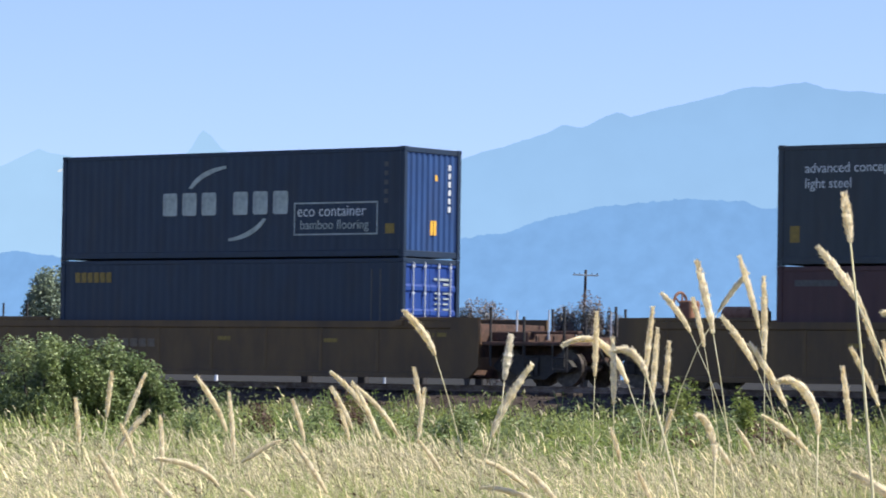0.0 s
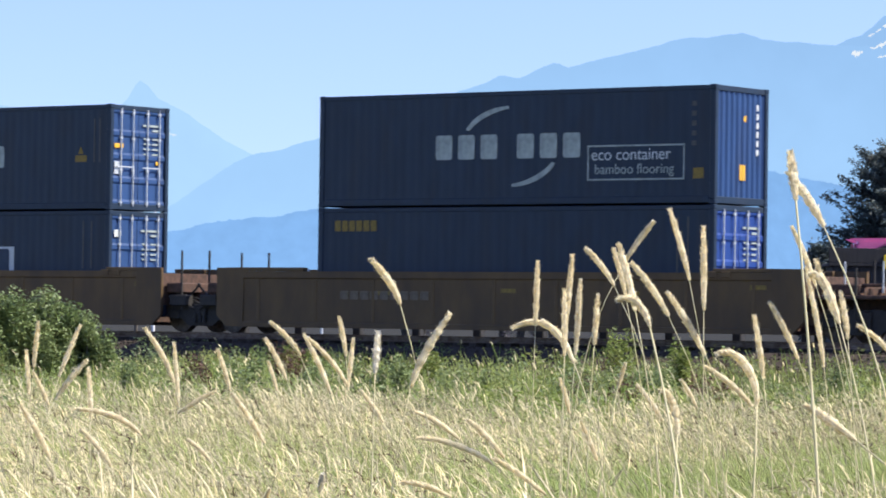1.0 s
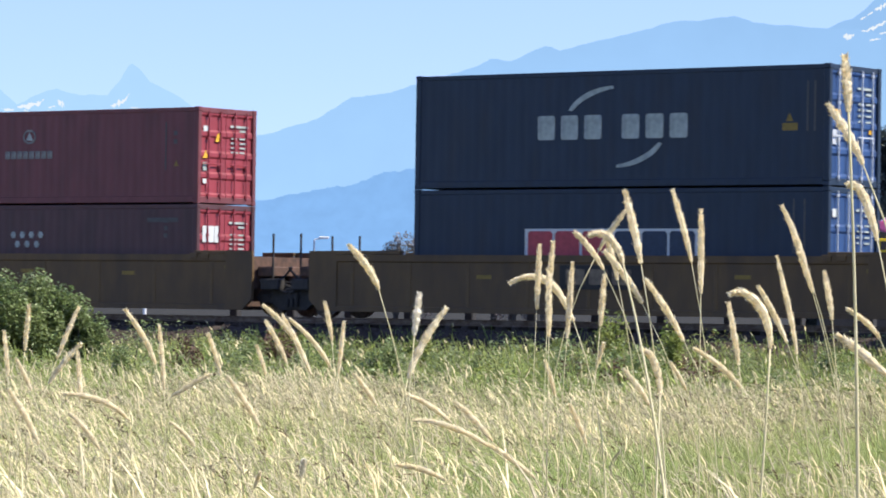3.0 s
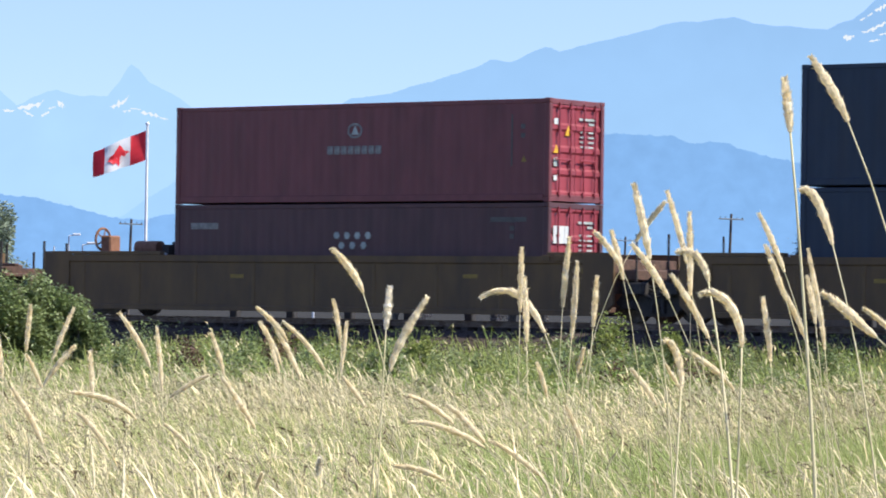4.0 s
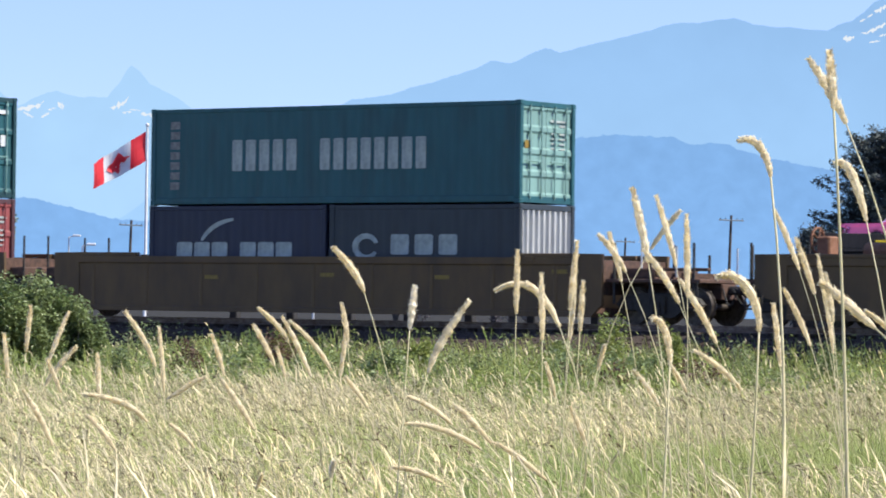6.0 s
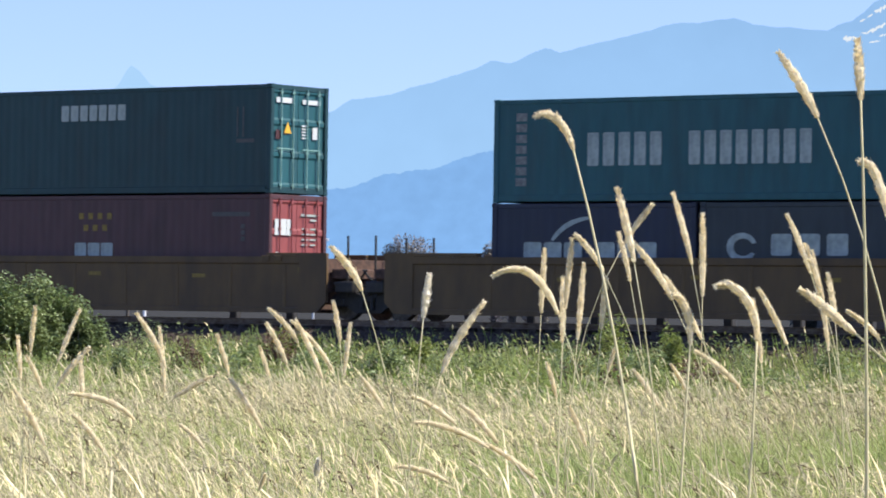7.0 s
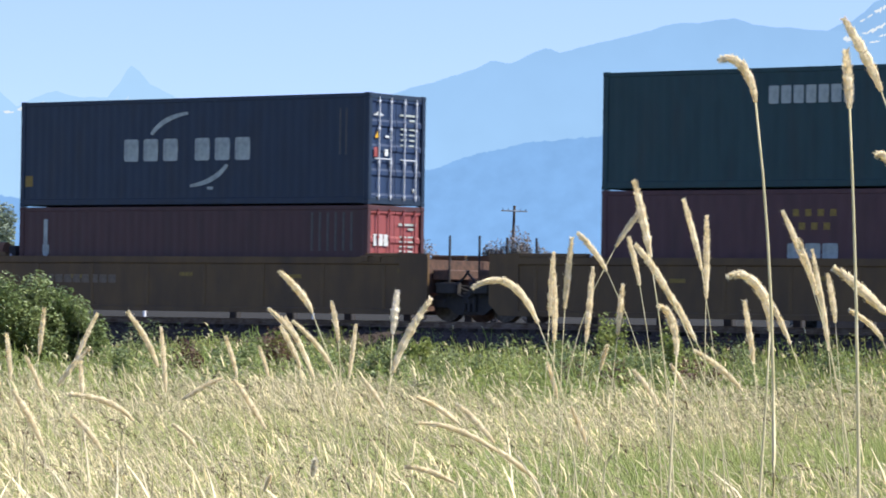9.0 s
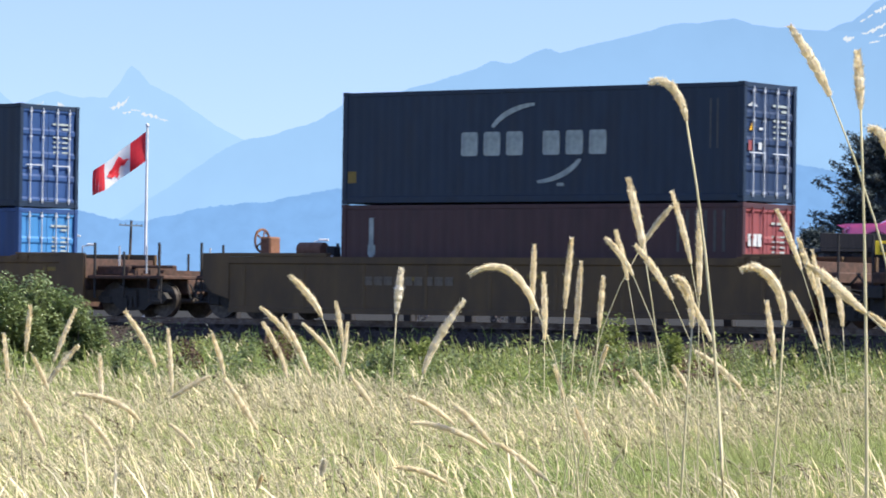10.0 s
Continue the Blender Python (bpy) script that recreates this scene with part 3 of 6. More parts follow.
c, sd, fr = container("navy container with royal blue doors", NAVY, ROYAL, True, S0["B"], FLOOR, bands=4)
lettering(c, 0.55, 1.95, 2.28, 2.56, 6, DULLYELLOW, sd, label="worn yellow marking blocks")
for x in (11.1, 11.4):
    plate(c, x, x + 0.05, 1.2, 2.6, FAINT, sd)
door_marks(c, fr, 2.55, 3)

# third stack
c, sd, fr = container("navy container with white name and blue doors", NAVY, BLUE, True, S0["C"], TIER["high"], bands=4)
shipping_emblem(c, sd, 3.8, 8.4, 1.2, 1.80, DULL)
plate(c, 10.88, 11.3, 1.32, 1.50, DULLYELLOW, sd)
warning_triangle(c, 11.08, 1.54, 0.2, DULLYELLOW, sd)
for x in (11.55, 11.75):
    plate(c, x, x + 0.05, 1.3, 2.5, FAINT, sd)
door_marks(c, fr, 2.55, 5)
plate(c, 0.06, 0.42, 1.52, 1.64, YELLOW, fr)
plate(c, 0.06, 0.30, 0.80, 1.15, GALV, fr)
plate(c, 1.78, 1.96, 1.10, 1.20, YELLOW, fr)
c, sd, fr = container("navy container with a white sign panel", NAVY, BLUE, True, S0["C"], FLOOR, bands=3)
plate(c, 3.45, 8.65, 1.10, 1.90, WHITE, sd, "white panel with red and navy blocks")
lettering(c, 3.55, 6.0, 1.14, 1.84, 3, MARK_RED, sd @ pose(0, -0.008, 0), gap=0.1, label="red name blocks")
lettering(c, 6.15, 8.55, 1.14, 1.84, 3, MARK_NAVY, sd @ pose(0, -0.008, 0), gap=0.1, label="navy name blocks")
for x in (11.2, 11.5):
    plate(c, x, x + 0.05, 1.3, 2.6, FAINT, sd)
door_marks(c, fr, 2.55, 7)
plate(c, 0.1, 0.38, 1.98, 2.18, WHITE, fr)

# fourth stack
c, sd, fr = container("maroon container with white emblem and bright red doors", MAROON, RED, False, S0["D"], TIER["low"], bands=4, rods=RED)
lettering(c, 5.15, 6.95, 1.26, 1.48, 8, DIM, sd, label="white name blocks")
swoosh(c, 6.05, 1.87, 0.17, 0, 180, 0.06, DIM, sd)
swoosh(c, 6.05, 1.87, 0.17, 180, 360, 0.06, DIM, sd)
warning_triangle(c, 6.05, 1.77, 0.24, DULL, sd)
plate(c, 11.0, 11.05, 0.9, 2.2, FAINT, sd)
side_marks(c, sd, 11.3, 1.5, 1.95, 2, FAINT)
warning_triangle(c, 11.4, 1.0, 0.16, DULLYELLOW, sd)
door_marks(c, fr, 2.25, 9, ((0.72, 0.66, 0.26), (0.2, 0.46, 0.22)))
plate(c, 0.1, 0.3, 1.75, 1.9, WHITE, fr)
plate(c, 0.1, 0.28, 0.7, 0.92, DULL, fr)
plate(c, 0.1, 0.25, 0.35, 0.48, WHITE, fr)
c, sd, fr = container("maroon container with white star emblems", WINE, RED, False, S0["D"], FLOOR, bands=3, rods=RED)
for k in range(7):
    x, z = (5.50 + 0.34 * k, 1.76) if k < 4 else (5.66 + 0.36 * (k - 4), 1.50)
    bm = bmesh.new()
    for q in range(3):
        a = q * math.pi / 3
        extrude_profile(bm, [(x + 0.095 * math.cos(a) - 0.027 * math.sin(a), z + 0.095 * math.sin(a) + 0.027 * math.cos(a)),
                             (x - 0.095 * math.cos(a) - 0.027 * math.sin(a), z - 0.095 * math.sin(a) + 0.027 * math.cos(a)),
                             (x - 0.095 * math.cos(a) + 0.027 * math.sin(a), z - 0.095 * math.sin(a) - 0.027 * math.cos(a)),
                             (x + 0.095 * math.cos(a) + 0.027 * math.sin(a), z + 0.095 * math.sin(a) - 0.027 * math.cos(a))], -0.012 - 0.002 * q, 0.001, "y")
    part("emblem", bm, DULL, c, "white star emblem", at=sd)
lettering(c, 0.55, 1.5, 1.93, 2.10, 6, DIM, sd)
side_marks(c, sd, 11.0, 1.6, 2.2, 3, FAINT)
lettering(c, 10.4, 11.5, 2.1, 2.22, 8, FAINT, sd)
lettering(c, 0.12, 0.86, 1.38, 1.82, 3, WHITE, fr, gap=0.08, label="white name blocks")
door_marks(c, fr, 2.25, 11)

# fifth stack: a forty-foot box over two twenty-foot boxes
c, sd, fr = container("green container with pale name blocks and mint doors", GREEN, MINT, False, S0["E"], TIER["low"], bands=4, rods=MINT)
lettering(c, 2.84, 5.14, 0.90, 1.72, 5, DULL, sd, gap=0.28, label="tall pale name blocks")
lettering(c, 5.80, 9.36, 0.90, 1.72, 8, DULL, sd, gap=0.28, label="tall pale name blocks")
for k in range(7):
    plate(c, 0.68, 1.0, 0.42 + 0.27 * k, 0.62 + 0.27 * k, DIM, sd)
door_marks(c, fr, 2.25, 13)
plate(c, 0.1, 0.35, 1.2, 1.4, DULLYELLOW, fr)
HALF = 6.058
c, sd, fr = container("short navy container with a pale name", WORNNAVY, WORNNAVY, False, S0["E"] - 0.02, FLOOR, length=HALF)
lettering(c, 0.98, 5.0, 1.10, 1.62, 6, DULL, sd, word_gap=3, gap=0.13, label="worn white name blocks")
swoosh(c, 3.05, 1.10, 1.12, 150, 95, 0.12, DULL, sd)
c, sd, fr = container("short grey container with a white ribbed end", GREY, PALE, False, S0["E"] + LONG - HALF + 0.02, FLOOR, doors=False, length=HALF)
lettering(c, 2.0, 4.3, 1.30, 1.82, 3, DULL, sd, gap=0.25, label="worn white name blocks")
swoosh(c, 1.2, 1.5, 0.28, 20, 330, 0.16, DULL, sd)

# sixth stack
c, sd, fr = container("dark green container with white name blocks", DKGREEN, GREEN, True, S0["F"], TIER["high"], bands=3, rods=MINT)
lettering(c, 4.75, 7.15, 2.02, 2.45, 7, DULL, sd, label="white name blocks")
for x in (11.0, 11.2):
    plate(c, x, x + 0.05, 1.5, 2.3, FAINT, sd)
lettering(c, 11.0, 11.6, 1.35, 1.45, 5, FAINT, sd)
lettering(c, 0.12, 0.82, 2.22, 2.36, 6, WHITE, fr, label="small white name blocks")
lettering(c, 1.22, 1.98, 2.22, 2.34, 7, WHITE, fr)
plate(c, 1.66, 1.88, 1.30, 1.62, WHITE, fr)
warning_triangle(c, 0.6, 1.42, 0.3, YELLOW, fr)
for k in range(5):
    plate(c, 1.2, 1.4, 1.3 + 0.08 * k, 1.34 + 0.08 * k, WHITE, fr)
plate(c, 0.1, 0.32, 1.25, 1.5, OXIDE, fr)
c, sd, fr = container("dark red container with yellow stars and white blocks", WINE, BRICK, True, S0["F"], FLOOR, bands=3, rods=BRICK)
for k in range(7):
    x, z = (5.45 + 0.34 * k, 2.24) if k < 4 else (5.62 + 0.34 * (k - 4), 1.92)
    plate(c, x, x + 0.17, z, z + 0.17, DULLYELLOW, sd, "small yellow star emblem")
lettering(c, 5.32, 6.75, 1.22, 1.60, 3, DULL, sd, gap=0.12, label="white name blocks")
lettering(c, 0.12, 0.86, 1.62, 2.05, 3, WHITE, fr, gap=0.08, label="white name blocks")
door_marks(c, fr, 2.55, 17)
plate(c, 0.18, 0.34, 1.0, 1.18, WHITE, fr)
lettering(c, 10.2, 11.5, 2.3, 2.42, 8, FAINT, sd)
side_marks(c, sd, 11.2, 1.6, 2.1, 3, FAINT)

# seventh stack
c, sd, fr = container("navy container with white name and dark blue doors", NAVY, NAVY_DOOR, True, S0["G"], TIER["low"], bands=4)
shipping_emblem(c, sd, 3.8, 8.4, 1.2, 1.80, DULL)
plate(c, 6.75, 6.95, 0.42, 0.5, DULL, sd)
for x in (11.2, 11.4):
    plate(c, x, x + 0.05, 1.3, 2.5, FAINT, sd)
warning_triangle(c, 0.26, 1.54, 0.2, YELLOW, fr)
swoosh(c, 0.3, 2.1, 0.1, 150, 30, 0.04, WHITE, fr)
plate(c, 0.1, 0.5, 2.12, 2.16, WHITE, fr)
plate(c, 0.6, 0.76, 1.56, 1.62, WHITE, fr)
plate(c, 0.58, 0.72, 1.08, 1.26, WHITE, fr)
plate(c, 0.12, 0.36, 1.05, 1.3, BRICK, fr)
plate(c, 1.80, 1.92, 0.18, 0.27, WHITE, fr)
door_marks(c, fr, 2.55, 19)
plate(c, 0.18, 0.45, 0.55, 0.85, DULLYELLOW, sd)
c, sd, fr = container("dark red container with faded red doors", OXIDE, BRICK, False, S0["G"], FLOOR, bands=3, rods=BRICK)
lettering(c, 0.9, 1.05, 1.2, 2.25, 1, DULL, sd, gap=0.05)
plate(c, 0.86, 1.1, 1.3, 1.55, DULL, sd)
for k in range(6):
    plate(c, 10.3 + 0.26 * k, 10.38 + 0.26 * k, 1.4, 2.4, FAINT, sd)
lettering(c, 0.15, 0.80, 1.35, 1.65, 3, WHITE, fr, label="white name blocks")
door_marks(c, fr, 2.25, 23)
for x in (1.15, 1.6):
    lettering(c, x, x + 0.35, 1.02, 1.16, 3, WHITE, fr)

# eighth stack, of which the front comes into view
c, sd, fr = container("navy container with mid blue doors", NAVY, BLUE, True, S0["H"], TIER["low"], bands=4)
door_marks(c, fr, 2.55, 29)
c, sd, fr = container("blue container with light blue doors", BLUE, SKY_BLUE, False, S0["H"], FLOOR, bands=3)
door_marks(c, fr, 2.25, 31)


# ---- the well cars ----
SILL0, SILL1 = EYE - 0.035, EYE + 1.43       # foot and top of the cars' sides


def make_wheelset():
    bm = bmesh.new()
    for y in (-0.755, 0.755):
        k = 1 if y > 0 else -1
        tube(bm, (0, y - 0.065 * 1, 0), (0, y + 0.065, 0), 0.455, sides=28)
        tube(bm, (0, y - k * 0.065, 0), (0, y - k * 0.095, 0), 0.485, sides=28)
        tube(bm, (0, y, 0), (0, y + k * 0.12, 0), 0.14, sides=14)
        for j in range(6):                  # marks on the plate that show its turning
            a = j * math.tau / 6
            tube(bm, (0.3 * math.cos(a), y + k * 0.06, 0.3 * math.sin(a)), (0.3 * math.cos(a), y + k * 0.075, 0.3 * math.sin(a)), 0.05, sides=6)
    tube(bm, (0, -0.75, 0), (0, 0.75, 0), 0.085, sides=12)
    me = bpy.data.meshes.new("wheelset")
    bm.to_mesh(me)
    bm.free()
    me.materials.append(WHEELSTEEL)
    return me


def make_truck():
    bm = bmesh.new()
    for y in (-1.0, 1.0):
        extrude_profile(bm, [(-1.25, 0.50), (-1.1, 0.66), (-0.45, 0.78), (0.45, 0.78), (1.1, 0.66), (1.25, 0.50), (1.1, 0.36), (0.68, 0.36), (0.42, 0.18), (-0.42, 0.18),
                             (-0.68, 0.36), (-1.1, 0.36)], y - 0.09, y + 0.09, "y")
        for x in (-0.16, 0.0, 0.16):
            tube(bm, (x, y - 0.12, 0.26), (x, y - 0.12, 0.56), 0.06, sides=10)
        for x in (-0.89, 0.89):
            worn_box(bm, x - 0.15, x + 0.15, y - 0.14, y + 0.14, 0.34, 0.58, 0.03)
    worn_box(bm, -0.22, 0.22, -1.15, 1.15, 0.45, 0.75, 0.03)
    tube(bm, (0, 0, 0.7), (0, 0, 0.95), 0.3, sides=18)
    me = bpy.data.meshes.new("truck")
    bm.to_mesh(me)
    bm.free()
    me.materials.append(DARKSTEEL)
    return me


WHEEL_MESH, TRUCK_MESH = make_wheelset(), make_truck()
WHEELS = []


def add_truck(car, x):
    t = new("truck", TRUCK_MESH)
    t.parent = car
    t.matrix_basis = pose(x, 0, 0)
    tagged(t, "greasy dark cast steel truck")
    for dx in (-0.89, 0.89):
        w = new("wheelset", WHEEL_MESH)
        w.parent = t
        w.matrix_basis = pose(dx, 0, 0.46)
        WHEELS.append((w, dx))


def well_car(s, x0, x1, rear_end, front_end, truck_at, label):
    """One well of a car; its own x runs from the load's rear, z from the rail. rear_end, front_end: 'joint', 'coupler'."""
    car = tagged(new("well_car"), label, "railcar", "well cars of the train")
    a, b = SILL0 - RAIL, SILL1 - RAIL
    for k, y in ((-1, -1.53), (1, 1.53)):
        bm = bmesh.new()
        prof = [(0.0, a), (0.0, a + 0.12), (0.035, a + 0.15), (0.035, b - 0.20), (0.0, b - 0.17), (0.0, b), (0.20, b), (0.20, b - 0.05), (0.11, b - 0.2), (0.11, a + 0.1), (0.26, a + 0.05), (0.26, a)]
        pts = [(y - k * p, q) for p, q in prof]
        extrude_profile(bm, pts if k < 0 else pts[::-1], x0 + 0.9, x1 - 0.9)
        part("side_sill", bm, CARPAINT, car)
        # the ends, where the side steps up over the truck
        for xa, xb in ((x0, x0 + 0.9), (x1 - 0.9, x1)):
            bm = bmesh.new()
            inner, outer = (xb, xa) if xa == x0 else (xa, xb)
            slope = 1.0 if xa == x0 and rear_end == "coupler" else 0.0
            extrude_profile(bm, [(inner, a + slope * 0.35), (outer + (0.3 if outer < inner else -0.3), a + 0.02 + slope * 0.5), (outer, a + 0.3 + slope * 0.55), (outer, b + 0.09), (inner, b + 0.10)], y - 0.004 * k - 0.10 * (k > 0), y - 0.004 * k + 0.10 * (k < 0), "y")
            part("end_plate", bm, CARPAINT, car)
        # the sides stand higher beyond the load
        for xa, xb in ((x0 + 0.9, -0.22), (12.36, x1 - 0.9)):
            bm = bmesh.new()
            worn_box(bm, min(xa, xb), max(xa, xb), min(y, y - k * 0.2), max(y, y - k * 0.2), b + 0.004, b + 0.10, 0.012)
            part("raised_end", bm, CARPAINT, car)
    rib = None
    n = 9
    for j in range(n):
        x = x0 + 1.4 + (x1 - x0 - 2.8) * j / (n - 1)
        if rib is None:
            bm = bmesh.new()
            worn_box(bm, -0.05, 0.05, -1.512, -1.48, a + 0.12, b - 0.17, 0.01)
            rib = part("rib", bm, CARPAINT, car, at=pose(x, 0, 0))
        else:
            again(rib, pose(x, 0, 0))
    bm = bmesh.new()
    box(bm, x0 + 0.9, x1 - 0.9, -1.3, 1.3, a + 0.035, a + 0.10)
    for j in range(6):
        x = x0 + 1.6 + (x1 - x0 - 3.2) * j / 5
        box(bm, x - 0.15, x + 0.15, -1.4, 1.4, a + 0.02, FLOOR - RAIL)
    part("well_floor", bm, RUST, car)
    for x in (x0 + 0.05, x1 - 0.15):
        bm = bmesh.new()
        worn_box(bm, x, x + 0.1, -1.42, 1.42, a + 0.55, b - 0.06, 0.01)
        part("end_bulkhead", bm, RUST, car, "rusty end bulkhead")
    # low corner guides that keep the load in place
    for x in (12.35, 12.75):
        bm = bmesh.new()
        worn_box(bm, x - 0.12, x + 0.12, -1.57, -1.53, b - 0.12, b + 0.03, 0.01)
        part("load_guide", bm, CARPAINT, car)
    bm = bmesh.new()
    worn_box(bm, -0.32, -0.2, -1.36, -1.28, b - 0.1, b + 0.06, 0.01)
    part("marker", bm, GALV, car)
    # drawbar or platform at both ends
    for which, x, k in ((rear_end, x0, -1), (front_end, x1, 1)):
        if which == "joint":
            bm = bmesh.new()
            worn_box(bm, min(x, x + k * 1.05), max(x, x + k * 1.05), -0.45, 0.45, 0.75, 1.12, 0.04)
            worn_box(bm, min(x, x + k * 0.5), max(x, x + k * 0.5), -1.3, 1.3, 1.05, 1.32, 0.03)
            part("joint_casting", bm, RUST, car, "sunlit rusty joint casting")
            bm = bmesh.new()
            for j in range(5):
                yy = -1.3 + 0.28 * j
                tube(bm, (x + k * 0.1, yy, 0.95 + 0.1 * (j % 2)), (x + k * 0.9, yy + 0.15, 0.62 + 0.12 * (j % 3)), 0.04, sides=6)
            worn_box(bm, min(x + k * 0.15, x + k * 0.75), max(x + k * 0.15, x + k * 0.75), -1.36, -1.05, 0.7, 1.0, 0.03)
            part("brake_rigging", bm, DARKSTEEL, car)
            bm = bmesh.new()
            q = [Vector((x + k * (0.05 + 0.16 * j), -1.1, 1.3 - 0.35 * math.sin(j * math.pi / 6))) for j in range(7)]
            for j in range(6):
                tube(bm, q[j], q[j + 1], 0.03, sides=6)
            part("air_hose", bm, RUBBER, car)
            for yy in (-1.25, 1.25):
                bm = bmesh.new()
                tube(bm, (x + k * 0.5, yy, 0.6), (x + k * 0.5, yy, b + 0.55 - RAIL * 0), 0.03)
                part("grab_post", bm, DARKSTEEL, car)
        else:
            end = x + k * (2.75 if k > 0 else 0.35)
            bm = bmesh.new()
            lo, hi = min(x, end), max(x, end)
            worn_box(bm, lo, hi, -1.38, 1.38, 1.02, 1.12, 0.02)
            worn_box(bm, lo, hi, -0.35, 0.35, 0.62, 1.02, 0.03)
            part("end_platform", bm, RUST, car, "rusty steel end platform")
            bm = bmesh.new()
            tube(bm, (end, 0, 0.86), (end + k * 0.55, 0, 0.86), 0.11, sides=12)
            worn_box(bm, min(end + k * 0.45, end + k * 0.8), max(end + k * 0.45, end + k * 0.8), -0.17, 0.17, 0.68, 1.04, 0.05)
            part("coupler", bm, DARKSTEEL, car)
            for yy in (-1.34, 1.34):
                for xx in ((0.25, 1.3, 2.55) if k > 0 else (0.2,)):
                    bm = bmesh.new()
                    tube(bm, (x + k * xx, yy, 0.5), (x + k * xx, yy, 2.0 if xx != 1.3 else 1.75), 0.035)
                    part("grab_post", bm, DARKSTEEL, car)
            for xx, yy in ((0.75, -0.9), (1.9, -1.1), (2.2, 1.2)) if k > 0 else ():
                bm = bmesh.new()
                tube(bm, (x + xx, yy, 1.1), (x + xx, yy, 1.92), 0.024)
                part("grab_post", bm, GALV, car, "slim pale post")
            bm = bmesh.new()
            for zz in (0.42, 0.72):
                tube(bm, (end - k * 0.05, -1.42, zz), (end - k * 0.5, -1.42, zz), 0.022)
            for xx in (end - k * 0.05, end - k * 0.5):
                tube(bm, (xx, -1.42, 0.38), (xx, -1.42, 1.05), 0.022)
            part("ladder", bm, DARKSTEEL, car)
            bm = bmesh.new()
            q = [Vector((end + k * (0.1 + 0.1 * j), -0.5 - 0.05 * j, 0.9 - 0.42 * math.sin(j * math.pi / 6))) for j in range(7)]
            for j in range(6):
                tube(bm, q[j], q[j + 1], 0.025, sides=6)
            part("air_hose", bm, RUBBER, car)
            if k > 0:
                bm = bmesh.new()
                worn_box(bm, x + 0.02, x + 1.2, -1.0, 1.0, 1.12, b - 0.25, 0.03)
                part("end_box", bm, RUST, car, "rusty brown end housing")
                bm = bmesh.new()
                for j in range(5):
                    xx = x + 1.35 + 0.27 * j
                    box(bm, xx, xx + 0.06, -1.3, 1.3, 1.12, 1.17 + 0.1 * (j % 2))
                worn_box(bm, x + 0.9, end - 0.1, -0.9, -0.7, 1.32, 1.40, 0.02)
                part("walkway", bm, RUST, car)
            else:
                bm = bmesh.new()                # brake wheel on its stand, and the air tank
                for j in range(20):
                    a0, a1 = j * math.tau / 20, (j + 1) * math.tau / 20
                    tube(bm, (x + 0.98, -0.25 + 0.3 * math.cos(a0), b + 0.45 + 0.3 * math.sin(a0)), (x + 0.98, -0.25 + 0.3 * math.cos(a1), b + 0.45 + 0.3 * math.sin(a1)), 0.035, sides=6)
                for j in range(5):
                    a0 = j * math.tau / 5
                    tube(bm, (x + 1.02, -0.25, b + 0.45), (x + 0.98, -0.25 + 0.3 * math.cos(a0), b + 0.45 + 0.3 * math.sin(a0)), 0.022, sides=6)
                worn_box(bm, x + 1.06, x + 1.42, -0.45, 0.0, b - 0.05, b + 0.55, 0.04)
                worn_box(bm, x + 1.0, x + 2.6, -0.7, 0.5, b - 0.05, b + 0.1, 0.03)
                part("brake_stand", bm, RUST_LIT, car, "orange rusty brake wheel and stand, painted sunlit")
                bm = bmesh.new()
                tube(bm, (x + 2.5, -0.5, b + 0.2), (x + 3.3, -0.5, b + 0.2), 0.2, sides=18)
                tube(bm, (x + 2.42, -0.5, b + 0.2), (x + 2.5, -0.5, b + 0.2), 0.1, 0.2, sides=18)
                part("air_tank", bm, RUST_LIT, car, "rusty cylindrical air tank, painted sunlit")
                bm = bmesh.new()
                worn_box(bm, x + 3.42, x + 3.7, -0.6, -0.3, b - 0.05, b + 0.3, 0.03)
                tube(bm, (x + 3.5, -0.2, b), (x + 3.5, -0.2, b + 0.38), 0.04)
                part("valve", bm, DARKSTEEL, car)
    for x in truck_at:
        add_truck(car, x)
    TRAIN.append((car, s, 0.0, RAIL))
    return car


YELLOW_CAR = "dull yellow steel well car under stacked containers"
J0, J1 = -3.15, 14.35
for key, rear, front in (("A", "coupler", "joint"), ("B", "joint", "coupler"), ("C", "joint", "joint"), ("D", "coupler", "joint"),
                         ("E", "joint", "coupler"), ("F", "joint", "joint"), ("G", "coupler", "joint"), ("H", "joint", "coupler")):
    trucks = ([-3.4] if rear == "coupler" else []) + ([15.4] if front == "joint" else [16.3])
    car = well_car(S0[key], J0 if rear == "joint" else -4.4, J1 if front == "joint" else 14.9, rear, front, trucks, YELLOW_CAR)
    b = SILL1 - RAIL
    wall = pose(0, -1.53, 0)
    if key == "C":
        plate(car, 4.75, 7.2, b - 0.84, b - 0.24, DARKSTEEL, wall, "dark plate with pale blocks", 0.012)
        lettering(car, 4.95, 7.0, b - 0.72, b - 0.34, 3, CARFAINT, wall @ pose(0, -0.012, 0), label="pale name blocks")
    if key in "GB":
        lettering(car, 1.0, 3.9, b - 0.72, b - 0.5, 9, CARFAINT, pose(0, -1.497, 0), label="faded code bars")
    for j, (xx, zz) in enumerate(((2.2, 0.5), (6.1, 0.42), (9.8, 0.46), (13.4, 0.3))):
        plate(car, xx, xx + 0.45, b - zz - 0.1, b - zz, DULLYELLOW, pose(0, -1.497, 0), "small worn yellow plate")


# ---- plants ----
SWAY = []                                  # thing, its pose, rows of (seconds, degrees to the right, degrees away)


